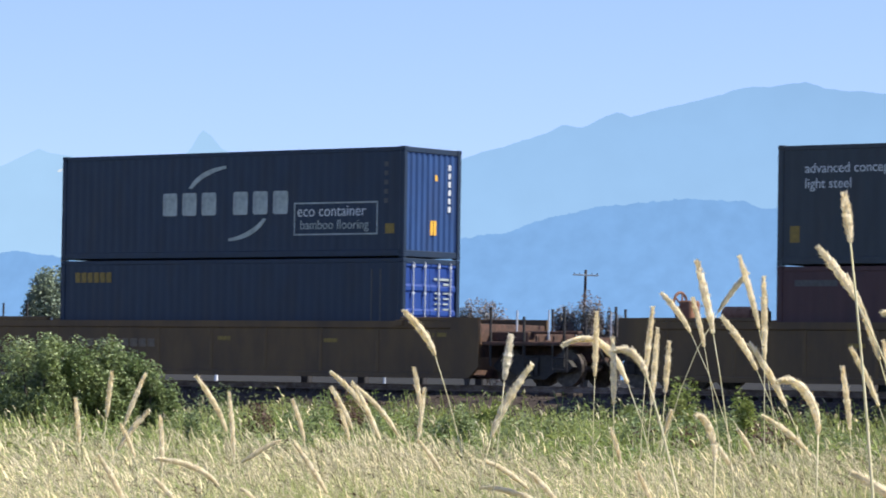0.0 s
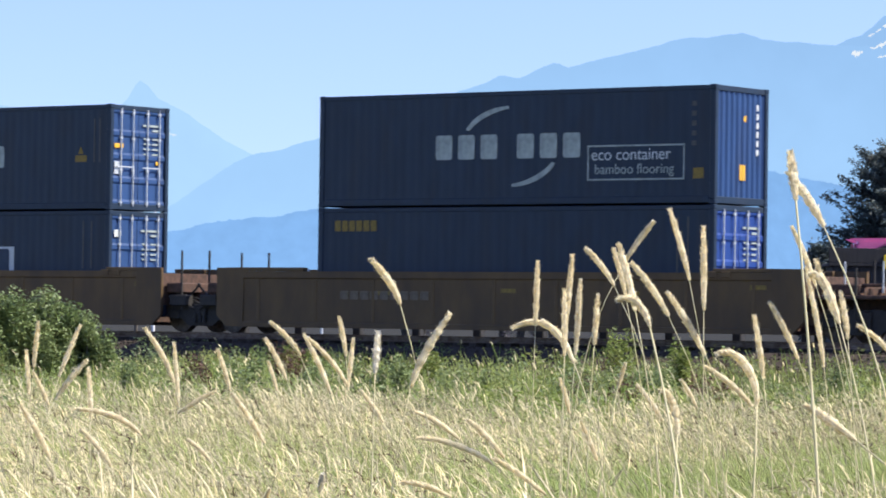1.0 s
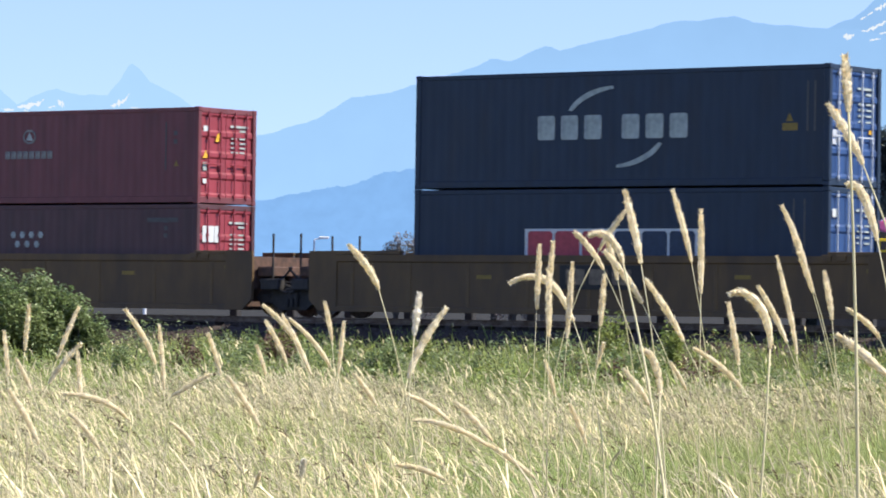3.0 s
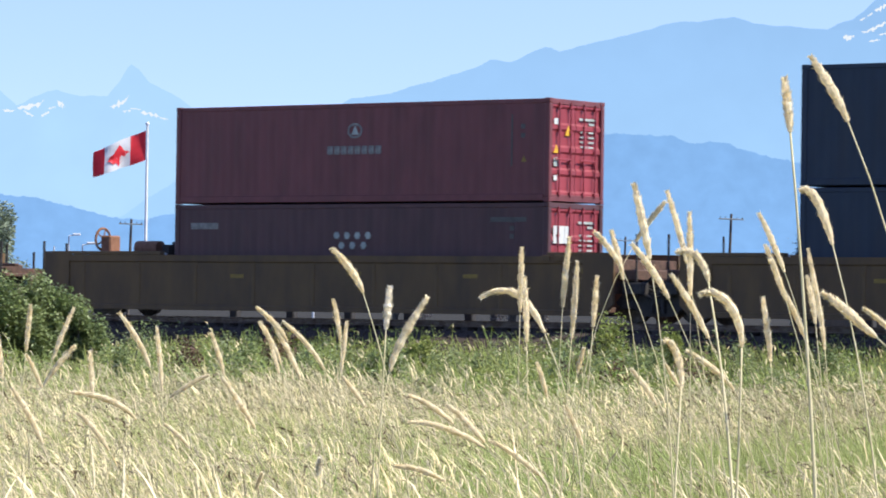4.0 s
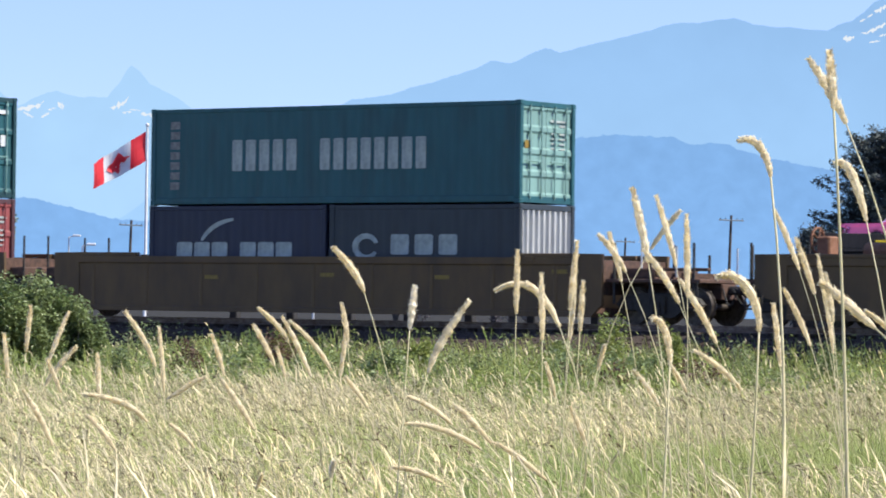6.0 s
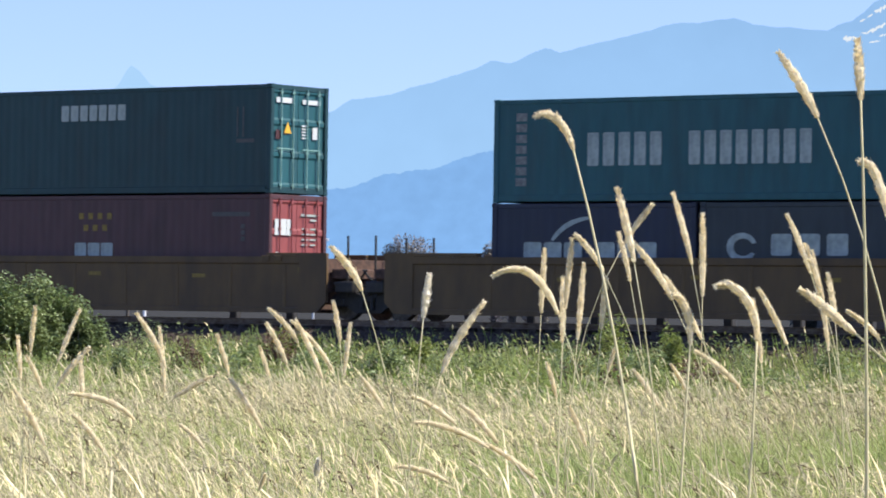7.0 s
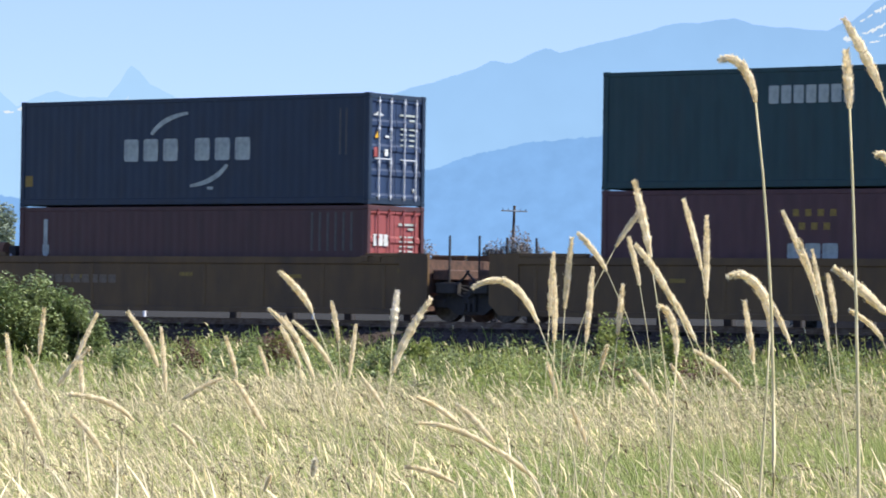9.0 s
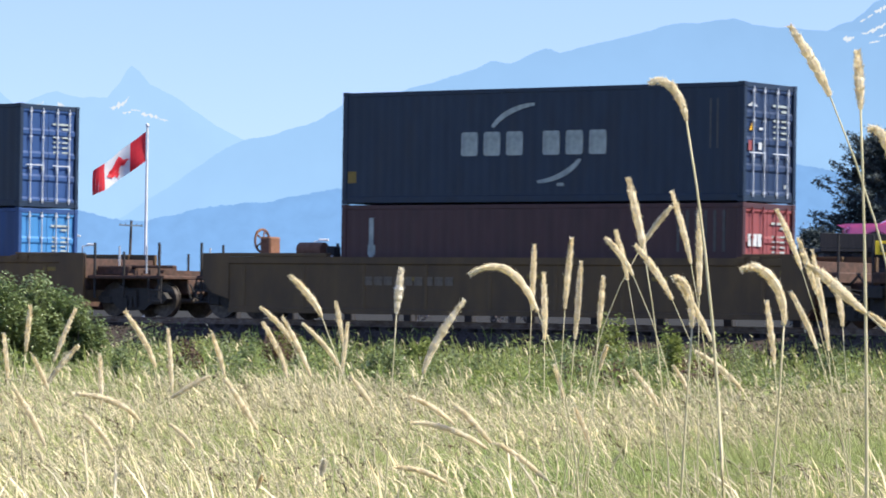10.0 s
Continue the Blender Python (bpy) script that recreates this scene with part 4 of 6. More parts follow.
def strip_field(name, xy, z0, height, lean, width, material, label, category, rng, heads=None, head_mat=None, segs=3, bend=0.6, droop=0.0):
    """Many stems, one object: thin three-sided stalks that bend with the wind, some with a seed head."""
    n = len(xy)
    ts = np.linspace(0, 1, segs + 1)
    ang = rng.normal(0, 1, n) * 1.2 + math.pi          # mostly towards -x
    lx, ly = np.cos(ang) * lean, np.sin(ang) * lean * 0.7
    base = np.column_stack([xy, z0])
    V, F, I = [], [], []
    off = 0
    rings = []
    tri = np.array([[math.cos(a), math.sin(a)] for a in (0.3, 2.4, 4.5)])
    for t in ts:
        curve = t ** (1 + bend)
        c = base + np.column_stack([lx * curve * height, ly * curve * height, height * t * (1 - 0.25 * (lean * curve) ** 2) - droop * height * t ** 4])
        w = width * (1 - 0.55 * t)
        rings.append(c[:, None, :] + np.concatenate([tri[None] * w[:, None, None], np.zeros((n, 3, 1))], 2))
    A = np.stack(rings, 1)                               # n, segs+1, 3, 3
    V.append(A.reshape(-1, 3))
    ids = np.arange(n)[:, None, None] * (segs + 1) * 3
    for k in range(segs):
        for j in range(3):
            i = (j + 1) % 3
            q = np.stack([ids[:, 0, 0] + k * 3 + j, ids[:, 0, 0] + k * 3 + i, ids[:, 0, 0] + (k + 1) * 3 + i, ids[:, 0, 0] + (k + 1) * 3 + j], 1)
            F.append(q)
            I.append(np.zeros(n, int))
    off = n * (segs + 1) * 3
    if heads is not None:
        pick = np.where(heads > 0)[0]
        m = len(pick)
        tip = A[pick, -1].mean(1)
        before = A[pick, -2].mean(1)
        way = tip - before
        way /= np.linalg.norm(way, axis=1)[:, None]
        hl = heads[pick]
        way2 = way + np.column_stack([rng.normal(-0.35, 0.3, m), np.zeros(m), -0.75 * rng.random(m)])
        way2 /= np.linalg.norm(way2, axis=1)[:, None]
        prof = ((0.0, 0.3), (0.2, 1.0), (0.6, 0.85), (1.0, 0.12))
        rr = []
        for f, r in prof:
            c = tip + way * hl[:, None] * min(f, 0.4) + way2 * hl[:, None] * max(0, f - 0.4)
            w = np.minimum(hl * 0.034, 0.0042) * np.maximum(1.0, base[pick, 1] / 22) * r * (1 + 0.25 * rng.random(m))
            rr.append(c[:, None, :] + np.concatenate([tri[None] * w[:, None, None], np.zeros((m, 3, 1))], 2))
        B = np.stack(rr, 1)
        V.append(B.reshape(-1, 3))
        ib = off + np.arange(m) * len(prof) * 3
        for k in range(len(prof) - 1):
            for j in range(3):
                i = (j + 1) % 3
                F.append(np.stack([ib + k * 3 + j, ib + k * 3 + i, ib + (k + 1) * 3 + i, ib + (k + 1) * 3 + j], 1))
                I.append(np.ones(m, int))
    me = raw(name, np.concatenate(V).tolist(), np.concatenate(F).tolist(), [material] + ([head_mat] if head_mat else []), np.concatenate(I).tolist())
    return tagged(new(name, me), label, category, kind="stuff")


def wedge(rng, n, d0, d1, side=1.18, power=1.0):
    """Places spread evenly over the field between two distances, a little wider than the view."""
    y = np.sqrt(rng.random(n) * (d1 ** 2 - d0 ** 2) + d0 ** 2)
    half = 0.1225 * side * y + 0.25
    return np.column_stack([rng.uniform(-1, 1, n) * half - 0.012 * y, y])


def patchy(xy, scale, seed):
    return np.array([noise.noise((x * scale, y * scale * 0.6, seed)) for x, y in xy])


def make_field():
    rng = np.random.default_rng(11)
    bands = ((7.0, 11.5, 760, 900), (10.5, 16, 3600, 11500), (16, 24, 6200, 17500), (24, 33, 7600, 17000), (33, 43, 7000, 12500))
    for k, (d0, d1, n, nb) in enumerate(bands):
        xy = wedge(rng, n, d0, d1)
        lush = patchy(xy, 0.33, 68.08)                    # where green grass crowds out the dry
        thin = min(1.0, 0.72 + 0.012 * (d0 - 10)) if d0 > 10 else 0.9
        xy = xy[rng.random(n) < np.clip((0.85 - 2.6 * lush) * thin, 0.06, 1.0)]
        n = len(xy)
        p = patchy(xy, 0.45, 2.0)
        h = np.clip(rng.normal(0.84, 0.10, n) + 0.10 * p, 0.5, 1.2)
        if d0 < 10:
            h = rng.uniform(0.92, 1.24, n) - 0.02 * (xy[:, 1] - 8)
        heads = np.where(rng.random(n) < 0.75, rng.uniform(0.06, 0.17, n) * (1.5 if d0 < 10 else 1.0), 0)
        ob = strip_field("dry_grass", xy, np.zeros(n), h, rng.uniform(0.1, 0.85, n), rng.uniform(0.0014, 0.0028, n) * (1 + 0.016 * d0),
                         REED if d0 < 10 else STRAW, "dense dry straw-coloured grass with seed heads", "grass", rng, heads, REEDHEAD if d0 < 10 else STRAW_HEAD)
        SWAY.append((ob, pose(0, 0, 0), 0.55, k * 1.3, 0.9))
        xy = wedge(rng, nb, d0, d1)
        p = patchy(xy, 0.33, 68.08)
        keep = p > -0.62 + 0.6 * rng.random(nb)
        xy = xy[keep]
        n2 = len(xy)
        h = np.clip(rng.normal(0.74, 0.12, n2) + 0.36 * p[keep], 0.32, 1.08) + (0.25 if d0 < 10 else 0.0)
        ob = strip_field("green_grass", xy, np.zeros(n2), h, rng.uniform(0.2, 0.9, n2), rng.uniform(0.002, 0.004, n2) * (1 + 0.016 * d0),
                         GRASS, "soft green grass growing among dry stalks", "grass", rng, segs=3)
        SWAY.append((ob, pose(0, 0, 0), 0.45, k * 1.3 + 0.4, 0.8))


def make_seeds():
    """Loose open seed sprays on top of the dry grass."""
    rng = np.random.default_rng(77)
    n = 13000
    xy = wedge(rng, n, 11, 42)
    p = patchy(xy, 0.45, 2.0)
    keep = rng.random(n) < (0.6 + 0.5 * p - 2.0 * patchy(xy, 0.33, 68.08)) * np.clip(0.35 + (xy[:, 1] - 11) * 0.035, 0, 1)
    xy, p = xy[keep], p[keep]
    m, per = len(xy), 9
    top = np.column_stack([xy, np.clip(rng.normal(0.84, 0.11, m) + 0.10 * p, 0.45, 1.15)])
    t = np.tile(np.linspace(0, 1, per), m)[:, None]
    bow = np.repeat(np.column_stack([rng.normal(-0.075, 0.05, m), rng.normal(0, 0.04, m), np.zeros(m)]), per, 0)
    rise = np.repeat(rng.uniform(0.07, 0.15, m), per)[:, None]
    cen = np.repeat(top, per, 0) + bow * t ** 1.6 + np.concatenate([np.zeros((m * per, 2)), rise * (t - 0.55 * t ** 2)], 1) + rng.normal(0, 0.005, (m * per, 3))
    way = bow * 1.6 * t ** 0.6 + np.concatenate([np.zeros((m * per, 2)), rise * (1 - 1.1 * t)], 1)
    way /= np.linalg.norm(way, axis=1)[:, None] + 1e-6
    way += rng.normal(0, 0.28, way.shape)
    kind = np.repeat((rng.random(m) < 0.10).astype(int), per)
    me = leaf_cloud("grass_seeds", cen, rng.uniform(0.022, 0.044, len(cen)), rng, [STRAW_HEAD, DEAD], kind, 0.17, way)
    ob = tagged(new("grass_seeds", me), "fine pale seed sprays on the dry grass", "grass", kind="stuff")
    SWAY.append((ob, pose(0, 0, 0), 0.6, 0.9, 0.9))


def leaf_cloud(name, centers, sizes, rng, materials, index, flat=0.5, way=None):
    """Many small pointed leaves, each a folded quad."""
    n = len(centers)
    a = rng.uniform(0, math.tau, n)
    up = rng.uniform(-0.3, 0.9, n)
    d = np.column_stack([np.cos(a), np.sin(a), up]) if way is None else way
    d /= np.linalg.norm(d, axis=1)[:, None]
    e = np.cross(d, np.column_stack([rng.normal(0, 1, n) * 0.5, rng.normal(0, 1, n) * 0.5, np.ones(n)]))
    e /= np.linalg.norm(e, axis=1)[:, None]
    u = np.cross(e, d)
    s = sizes[:, None]
    V = np.stack([centers - d * s * 0.5, centers + e * s * flat * 0.5 + u * s * 0.1, centers + d * s * 0.5, centers - e * s * flat * 0.5 + u * s * 0.1], 1)
    b = np.arange(n) * 4
    F = np.concatenate([np.stack([b, b + 1, b + 2], 1), np.stack([b, b + 2, b + 3], 1)])
    return raw(name, V.reshape(-1, 3).tolist(), F.tolist(), materials, np.concatenate([index, index]).tolist())


def make_weeds():
    """The green strip between the dry grass and the railway bank."""
    rng = np.random.default_rng(21)
    # leafy herbs
    n = 84000
    y = rng.uniform(38, 96, n)
    x = rng.uniform(-0.155, 0.145, n) * y
    xy = np.column_stack([x, y])
    w = np.array([(Vector((a, b, 0)) - MID).dot(N) for a, b in xy])
    keep = w < -3.4
    xy, w = xy[keep], w[keep]
    n = len(xy)
    base = np.array([ground_height(a) for a in w])
    p = patchy(xy, 0.28, 3.0)
    q = patchy(xy, 0.9, 5.0)
    top = 0.60 + 0.60 * p + 0.45 * q + 0.12 * rng.random(n)
    keep_low = q < -0.22
    top = np.where(keep_low, top * 0.55, top)
    top = np.where(w > -6.5, np.minimum(top, 0.62), top)
    z = base + np.clip(top, 0.25, 1.25) * rng.random(n) ** 0.45
    kind = np.where(patchy(xy, 0.22, 9.0) + 0.25 * rng.normal(0, 1, n) > 0.28, 1, 0)
    kind = np.where(patchy(xy, 0.4, 15.0) + 0.12 * rng.normal(0, 1, n) > 0.52, 2, kind)
    kind = np.where((kind == 0) & (patchy(xy, 0.16, 31.0) + 0.2 * rng.normal(0, 1, n) > 0.2), 3, kind)
    me = leaf_cloud("weeds", np.column_stack([xy, z]), rng.uniform(0.06, 0.15, n), rng, [WEED, WEED_PALE, DEAD, BUSHLEAF], kind, 0.4)
    ob = tagged(new("weeds", me), "green leafy weeds along the railway bank", "weeds", kind="stuff")
    SWAY.append((ob, pose(0, 0, 0), 0.10, 0.7, 0.7))
    # upright blades among them
    n = 13000
    y = rng.uniform(37, 94, n)
    x = rng.uniform(-0.155, 0.145, n) * y
    xy = np.column_stack([x, y])
    w = np.array([(Vector((a, b, 0)) - MID).dot(N) for a, b in xy])
    keep = w < -3.6
    xy, w = xy[keep], w[keep]
    n = len(xy)
    p = patchy(xy, 0.28, 3.0)
    h = np.clip(0.78 + 0.28 * p + rng.normal(0, 0.12, n), 0.3, 1.3)
    h = np.where(w > -6.5, np.minimum(h, 0.65), h)
    ob = strip_field("tall_weed_grass", xy, np.array([ground_height(a) for a in w]), h, rng.uniform(0.1, 0.5, n), rng.uniform(0.010, 0.018, n),
                     WEED, "tall green grass blades along the railway bank", "grass", rng, np.where(rng.random(n) < 0.10, 0.13, 0.0), STRAW_HEAD, segs=2)
    SWAY.append((ob, pose(0, 0, 0), 0.12, 1.7, 0.7))


def shrub(name, label, category, x, y, z, rx, rz, leaves, size, material, seed, lumps=9, lean=0.0, trunk=True, squash=1.0, ry=None):
    """Stems and a crown of many leaves in uneven clumps. rx, rz: half width and height of the crown."""
    rng = np.random.default_rng(seed)
    s = tagged(new(name), label, category)
    s.matrix_basis = pose(x, y, z)
    cs = []
    for k in range(lumps):
        a, r = rng.uniform(0, math.tau), rng.uniform(0.15, 0.8)
        h = rng.uniform(0.25, 0.85)
        r *= math.sqrt(max(0.05, 1 - (h - 0.35) ** 2 * 1.6))
        cs.append((rx * r * math.cos(a), (ry or rx) * r * math.sin(a), rz * h, rng.uniform(0.28, 0.5) * (1.0 if lumps < 20 else 0.66)))
    for cx, cy, cz, r in cs:
        bm = bmesh.new()
        tube(bm, (0.08 * cx, 0.08 * cy, 0), (0.5 * cx, 0.5 * cy, cz * 0.6), 0.03 * rz / 2, 0.02 * rz / 2, 6)
        tube(bm, (0.5 * cx, 0.5 * cy, cz * 0.6), (cx, cy, cz), 0.02 * rz / 2, 0.008 * rz / 2, 6)
        part("stem", bm, BARK, s)
    per = leaves // lumps
    cen = []
    for cx, cy, cz, r in cs:
        d = rng.normal(0, 1, (per, 3))
        d /= np.linalg.norm(d, axis=1)[:, None]
        rad = rng.random(per) ** 0.4
        cen.append(np.array([cx, cy, cz]) + d * rad[:, None] * np.array([rx * r, (ry or rx) * r, rz * r * 0.75]))
    cen = np.concatenate(cen)
    cen = cen[cen[:, 2] > 0.05]
    me = leaf_cloud("foliage", cen, rng.uniform(0.6, 1.3, len(cen)) * size, rng, [material], np.zeros(len(cen), int), 0.6)
    f = new("foliage", me)
    f.parent = s
    return s


def conifer(x, y, height, radius, seed):
    """A dark bushy conifer: whorls of drooping boughs set with needle sprays."""
    rng = np.random.default_rng(seed)
    t = tagged(new("conifer_tree"), "dark green bushy conifer tree behind the railway", "tree")
    t.matrix_basis = pose(x, y, 1.0)
    bm = bmesh.new()
    tube(bm, (0, 0, 0), (0, 0, height * 0.97), 0.26, 0.04, 10)
    cen = []
    for k in range(420):
        h = rng.uniform(0.06, 0.99)
        a = rng.uniform(0, math.tau)
        reach = radius * (0.10 + 0.90 * (1 - h) ** 0.42) * rng.uniform(0.55, 1.1)
        z0 = h * height
        p0, p1 = Vector((0, 0, z0)), Vector((math.cos(a) * reach, math.sin(a) * reach, z0 + reach * rng.uniform(0.15, 0.6)))
        tube(bm, p0, p1, 0.05, 0.012, 5, False)
        m = int(210 * reach / radius) + 40
        f = rng.random(m) ** 0.7
        pts = np.outer(1 - f, p0) + np.outer(f, p1)
        pts += rng.normal(0, 1, (m, 3)) * np.array([0.36, 0.36, 0.30]) * (0.25 + 0.75 * (1 - f))[:, None]
        cen.append(pts)
    part("trunk", bm, BARK, t)
    cen = np.concatenate(cen)
    me = leaf_cloud("crown", cen, rng.uniform(0.14, 0.34, len(cen)), rng, [TREELEAF], np.zeros(len(cen), int), 0.35)
    f = new("crown", me)
    f.parent = t
    return t


make_field()
make_seeds()
make_weeds()
p = sight(30, 545, 72)
shrub("shrub", "green leafy shrub beside the railway bank", "shrub", p.x, p.y, 0.0, 1.6, 2.45, 24000, 0.085, BUSHLEAF, 5, 44, ry=1.4)
p = sight(-70, 545, 71)
shrub("shrub", "green leafy shrub beside the railway bank", "shrub", p.x, p.y, 0.0, 1.3, 2.5, 16000, 0.085, BUSHLEAF, 6, 30, ry=1.3)
p = sight(135, 545, 72)
shrub("shrub", "low green leafy shrub beside the railway bank", "shrub", p.x, p.y, 0.0, 0.72, 1.85, 8000, 0.08, BUSHLEAF, 7, 22)
for x, r, h, k in ((985, 0.5, 1.2, 8), (1075, 0.45, 1.5, 9), (520, 0.5, 1.25, 10), (750, 0.45, 1.15, 14), (1205, 0.4, 1.5, 15)):
    p = sight(x, 560, 74)
    shrub("weed_clump", "tall leafy green weed clump beside the track", "weed", p.x, p.y, 0.0, r, h, 1400, 0.09, WEED, k, 6)

for x, d, r, h, stuff, what, k in ((505, 62, 0.55, 1.30, DEAD, "dead brown weed clump in the green strip", 51), (1022, 52, 0.5, 1.0, DEAD, "dead brown weed clump in the green strip", 52),
                                   (755, 58, 0.5, 1.15, WEED_PALE, "grey-green sage-like weed clump", 53), (1110, 55, 0.6, 1.1, BUSHLEAF, "dark green weed clump", 54),
                                   (640, 60, 0.5, 1.1, WEED_PALE, "grey-green sage-like weed clump", 55), (330, 58, 0.5, 1.1, DEAD, "dead brown weed clump in the green strip", 56),
                                   (1330, 56, 0.5, 1.2, WEED_PALE, "grey-green sage-like weed clump", 57), (900, 66, 0.7, 1.2, BUSHLEAF, "dark green weed clump", 58),
                                   (1450, 60, 0.6, 1.2, BUSHLEAF, "dark green weed clump", 59), (230, 62, 0.6, 1.3, BUSHLEAF, "dark green weed clump", 60),
                                   (1048, 50, 0.42, 1.18, BUSHLEAF, "dark green weed clump", 61), (1092, 49, 0.34, 1.05, DEAD, "dead brown weed clump in the green strip", 62),
                                   (1165, 55, 0.5, 1.2, BUSHLEAF, "dark green weed clump", 63), (690, 55, 0.5, 1.15, BUSHLEAF, "dark green weed clump", 64),
                                   (560, 57, 0.55, 1.2, BUSHLEAF, "dark green weed clump", 65), (1245, 53, 0.45, 1.1, DEAD, "dead brown weed clump in the green strip", 66),
                                   (980, 57, 0.5, 1.25, BUSHLEAF, "dark green weed clump", 67), (830, 60, 0.4, 1.15, WEED_PALE, "grey-green sage-like weed clump", 68),
                                   (420, 60, 0.5, 1.25, BUSHLEAF, "dark green weed clump", 69), (1390, 55, 0.5, 1.2, BUSHLEAF, "dark green weed clump", 70)):
    p = sight(x, 560, d)
    shrub("weed_clump", what, "weed", p.x, p.y, 0.0, r, h, 2200, 0.06, stuff, k, 9)

# ---- beyond the railway ----
p = sight(1596, 560, 175)
conifer(p.x, p.y, 9.4, 5.3, 3)
p = sight(1443, 560, 172)
conifer(p.x, p.y, 4.6, 1.6, 4)
p = sight(-30, 545, 250)
shrub("broadleaf_tree", "grey-green rounded broadleaf tree in the distance", "tree", p.x, p.y, 1.0, 3.3, 7.9, 14000, 0.3, GREYLEAF, 31, 26)
p = sight(-260, 545, 250)
shrub("broadleaf_tree", "grey-green rounded broadleaf tree in the distance", "tree", p.x, p.y, 1.0, 4.0, 8.0, 9000, 0.3, GREYLEAF, 32, 18)
for x, wide, top, k in ((872, 34, 436, 41), (908, 38, 426, 42), (938, 30, 433, 43), (730, 60, 428, 44), (700, 30, 436, 45), (960, 18, 440, 46)):
    d = 230
    p = sight(x, 550, d)
    q = sight(x, top, d)
    shrub("far_tree", "small reddish-brown tree in the distance", "tree", p.x, p.y, 1.0, wide * d / FOCAL, q.z - 1.0, 6500, 0.19, REDLEAF, k, 14)


def utility_pole(x, top, d, wires=True):
    q = sight(x, top, d)
    u = tagged(new("utility_pole"), "weathered wooden utility pole with a crossarm", "utility pole", "utility poles")
    u.matrix_basis = pose(q.x, q.y, 1.0, 0, 1.5)
    h = q.z - 1.0
    bm = bmesh.new()
    tube(bm, (0, 0, -0.3), (0, 0, h), 0.13, 0.085, 10)
    part("pole", bm, POLEWOOD, u)
    bm = bmesh.new()
    worn_box(bm, -0.85, 0.85, -0.19, -0.11, h - 0.40, h - 0.31, 0.01)
    part("crossarm", bm, ARMWOOD, u, "weathered crossarm, pale with painted reflected light")
    for k in (-0.75, -0.4, 0.4, 0.75):
        bm = bmesh.new()
        tube(bm, (k, -0.15, h - 0.31), (k, -0.15, h - 0.20), 0.03, 0.022, 8)
        part("insulator", bm, GREY, u)
    return u


for x, top, d in ((905, 364, 240), (228, 390, 260), (1289, 381, 250), (1103, 421, 320)):
    utility_pole(x, top, d)


def street_lamp(x, top, d):
    q = sight(x, top, d)
    s = tagged(new("street_lamp"), "slim grey street lamp with a pale head", "street lamp", "street lamps")
    s.matrix_basis = pose(q.x, q.y, 1.0)
    h = q.z - 1.0
    bm = bmesh.new()
    tube(bm, (0, 0, -0.2), (0, 0, h), 0.09, 0.06, 8)
    part("pole", bm, GALV, s)
    bm = bmesh.new()
    tube(bm, (0, 0, h), (0.5, 0, h + 0.1), 0.04, 0.04, 8)
    worn_box(bm, 0.3, 0.95, -0.14, 0.14, h + 0.05, h + 0.22, 0.04)
    part("lamp_head", bm, POLEWHITE, s)


for x, top, d in ((146, 436, 260), (556, 428, 240), (122, 420, 300)):
    street_lamp(x, top, d)


# a flag on a white pole
FLAG_D = 215
q = sight(261, 224, FLAG_D)
pole_h = q.z - 1.0
fp = tagged(new("flagpole"), "tall white flagpole behind the railway", "flagpole")
fp.matrix_basis = pose(q.x, q.y, 1.0)
bm = bmesh.new()
tube(bm, (0, 0, -0.2), (0, 0, pole_h), 0.11, 0.06, 12)
part("pole", bm, POLEWHITE, fp)
bm = bmesh.new()
bmesh.ops.create_uvsphere(bm, u_segments=12, v_segments=8, radius=0.12, matrix=Matrix.Translation((0, 0, pole_h + 0.08)))
part("finial", bm, POLEWHITE, fp)
bm = bmesh.new()
tube(bm, (0.09, 0, 1.0), (0.07, 0, pole_h - 0.1), 0.012, sides=5)
part("halyard", bm, GALV, fp)
flag = tagged(new("flag"), "red and white flag with a red leaf, blown from its pole", "flag")
FLAG_Z = 1.0 + pole_h - 0.3
flag.matrix_basis = pose(q.x, q.y, FLAG_Z)
FLAG_AT = (q.x, q.y, FLAG_Z)
FLAG_PARTS = []
FN = 18                                    # strips of cloth
FW, FH = 3.25 / FN, 1.73                   # a strip's width, the flag's height
FSLOPE = math.tan(radians(33))             # how the cloth sags from strip to strip
LEAF = ((0.0, 1.0), (0.13, 0.74), (0.27, 0.81), (0.21, 0.42), (0.42, 0.60), (0.47, 0.50), (0.64, 0.52), (0.57, 0.33), (0.66, 0.26), (0.36, 0.0), (0.40, -0.12), (0.04, -0.08), (0.03, -0.40), (0.0, -0.40))


def leaf_span(u):
    """Lower and upper edge of the leaf emblem u across from its middle."""
    hit = []
    for (a0, b0), (a1, b1) in zip(LEAF, LEAF[1:]):
        if a0 != a1 and min(a0, a1) <= u < max(a0, a1):
            hit.append(b0 + (b1 - b0) * (u - a0) / (a1 - a0))
    return (min(hit), max(hit)) if len(hit) > 1 else None


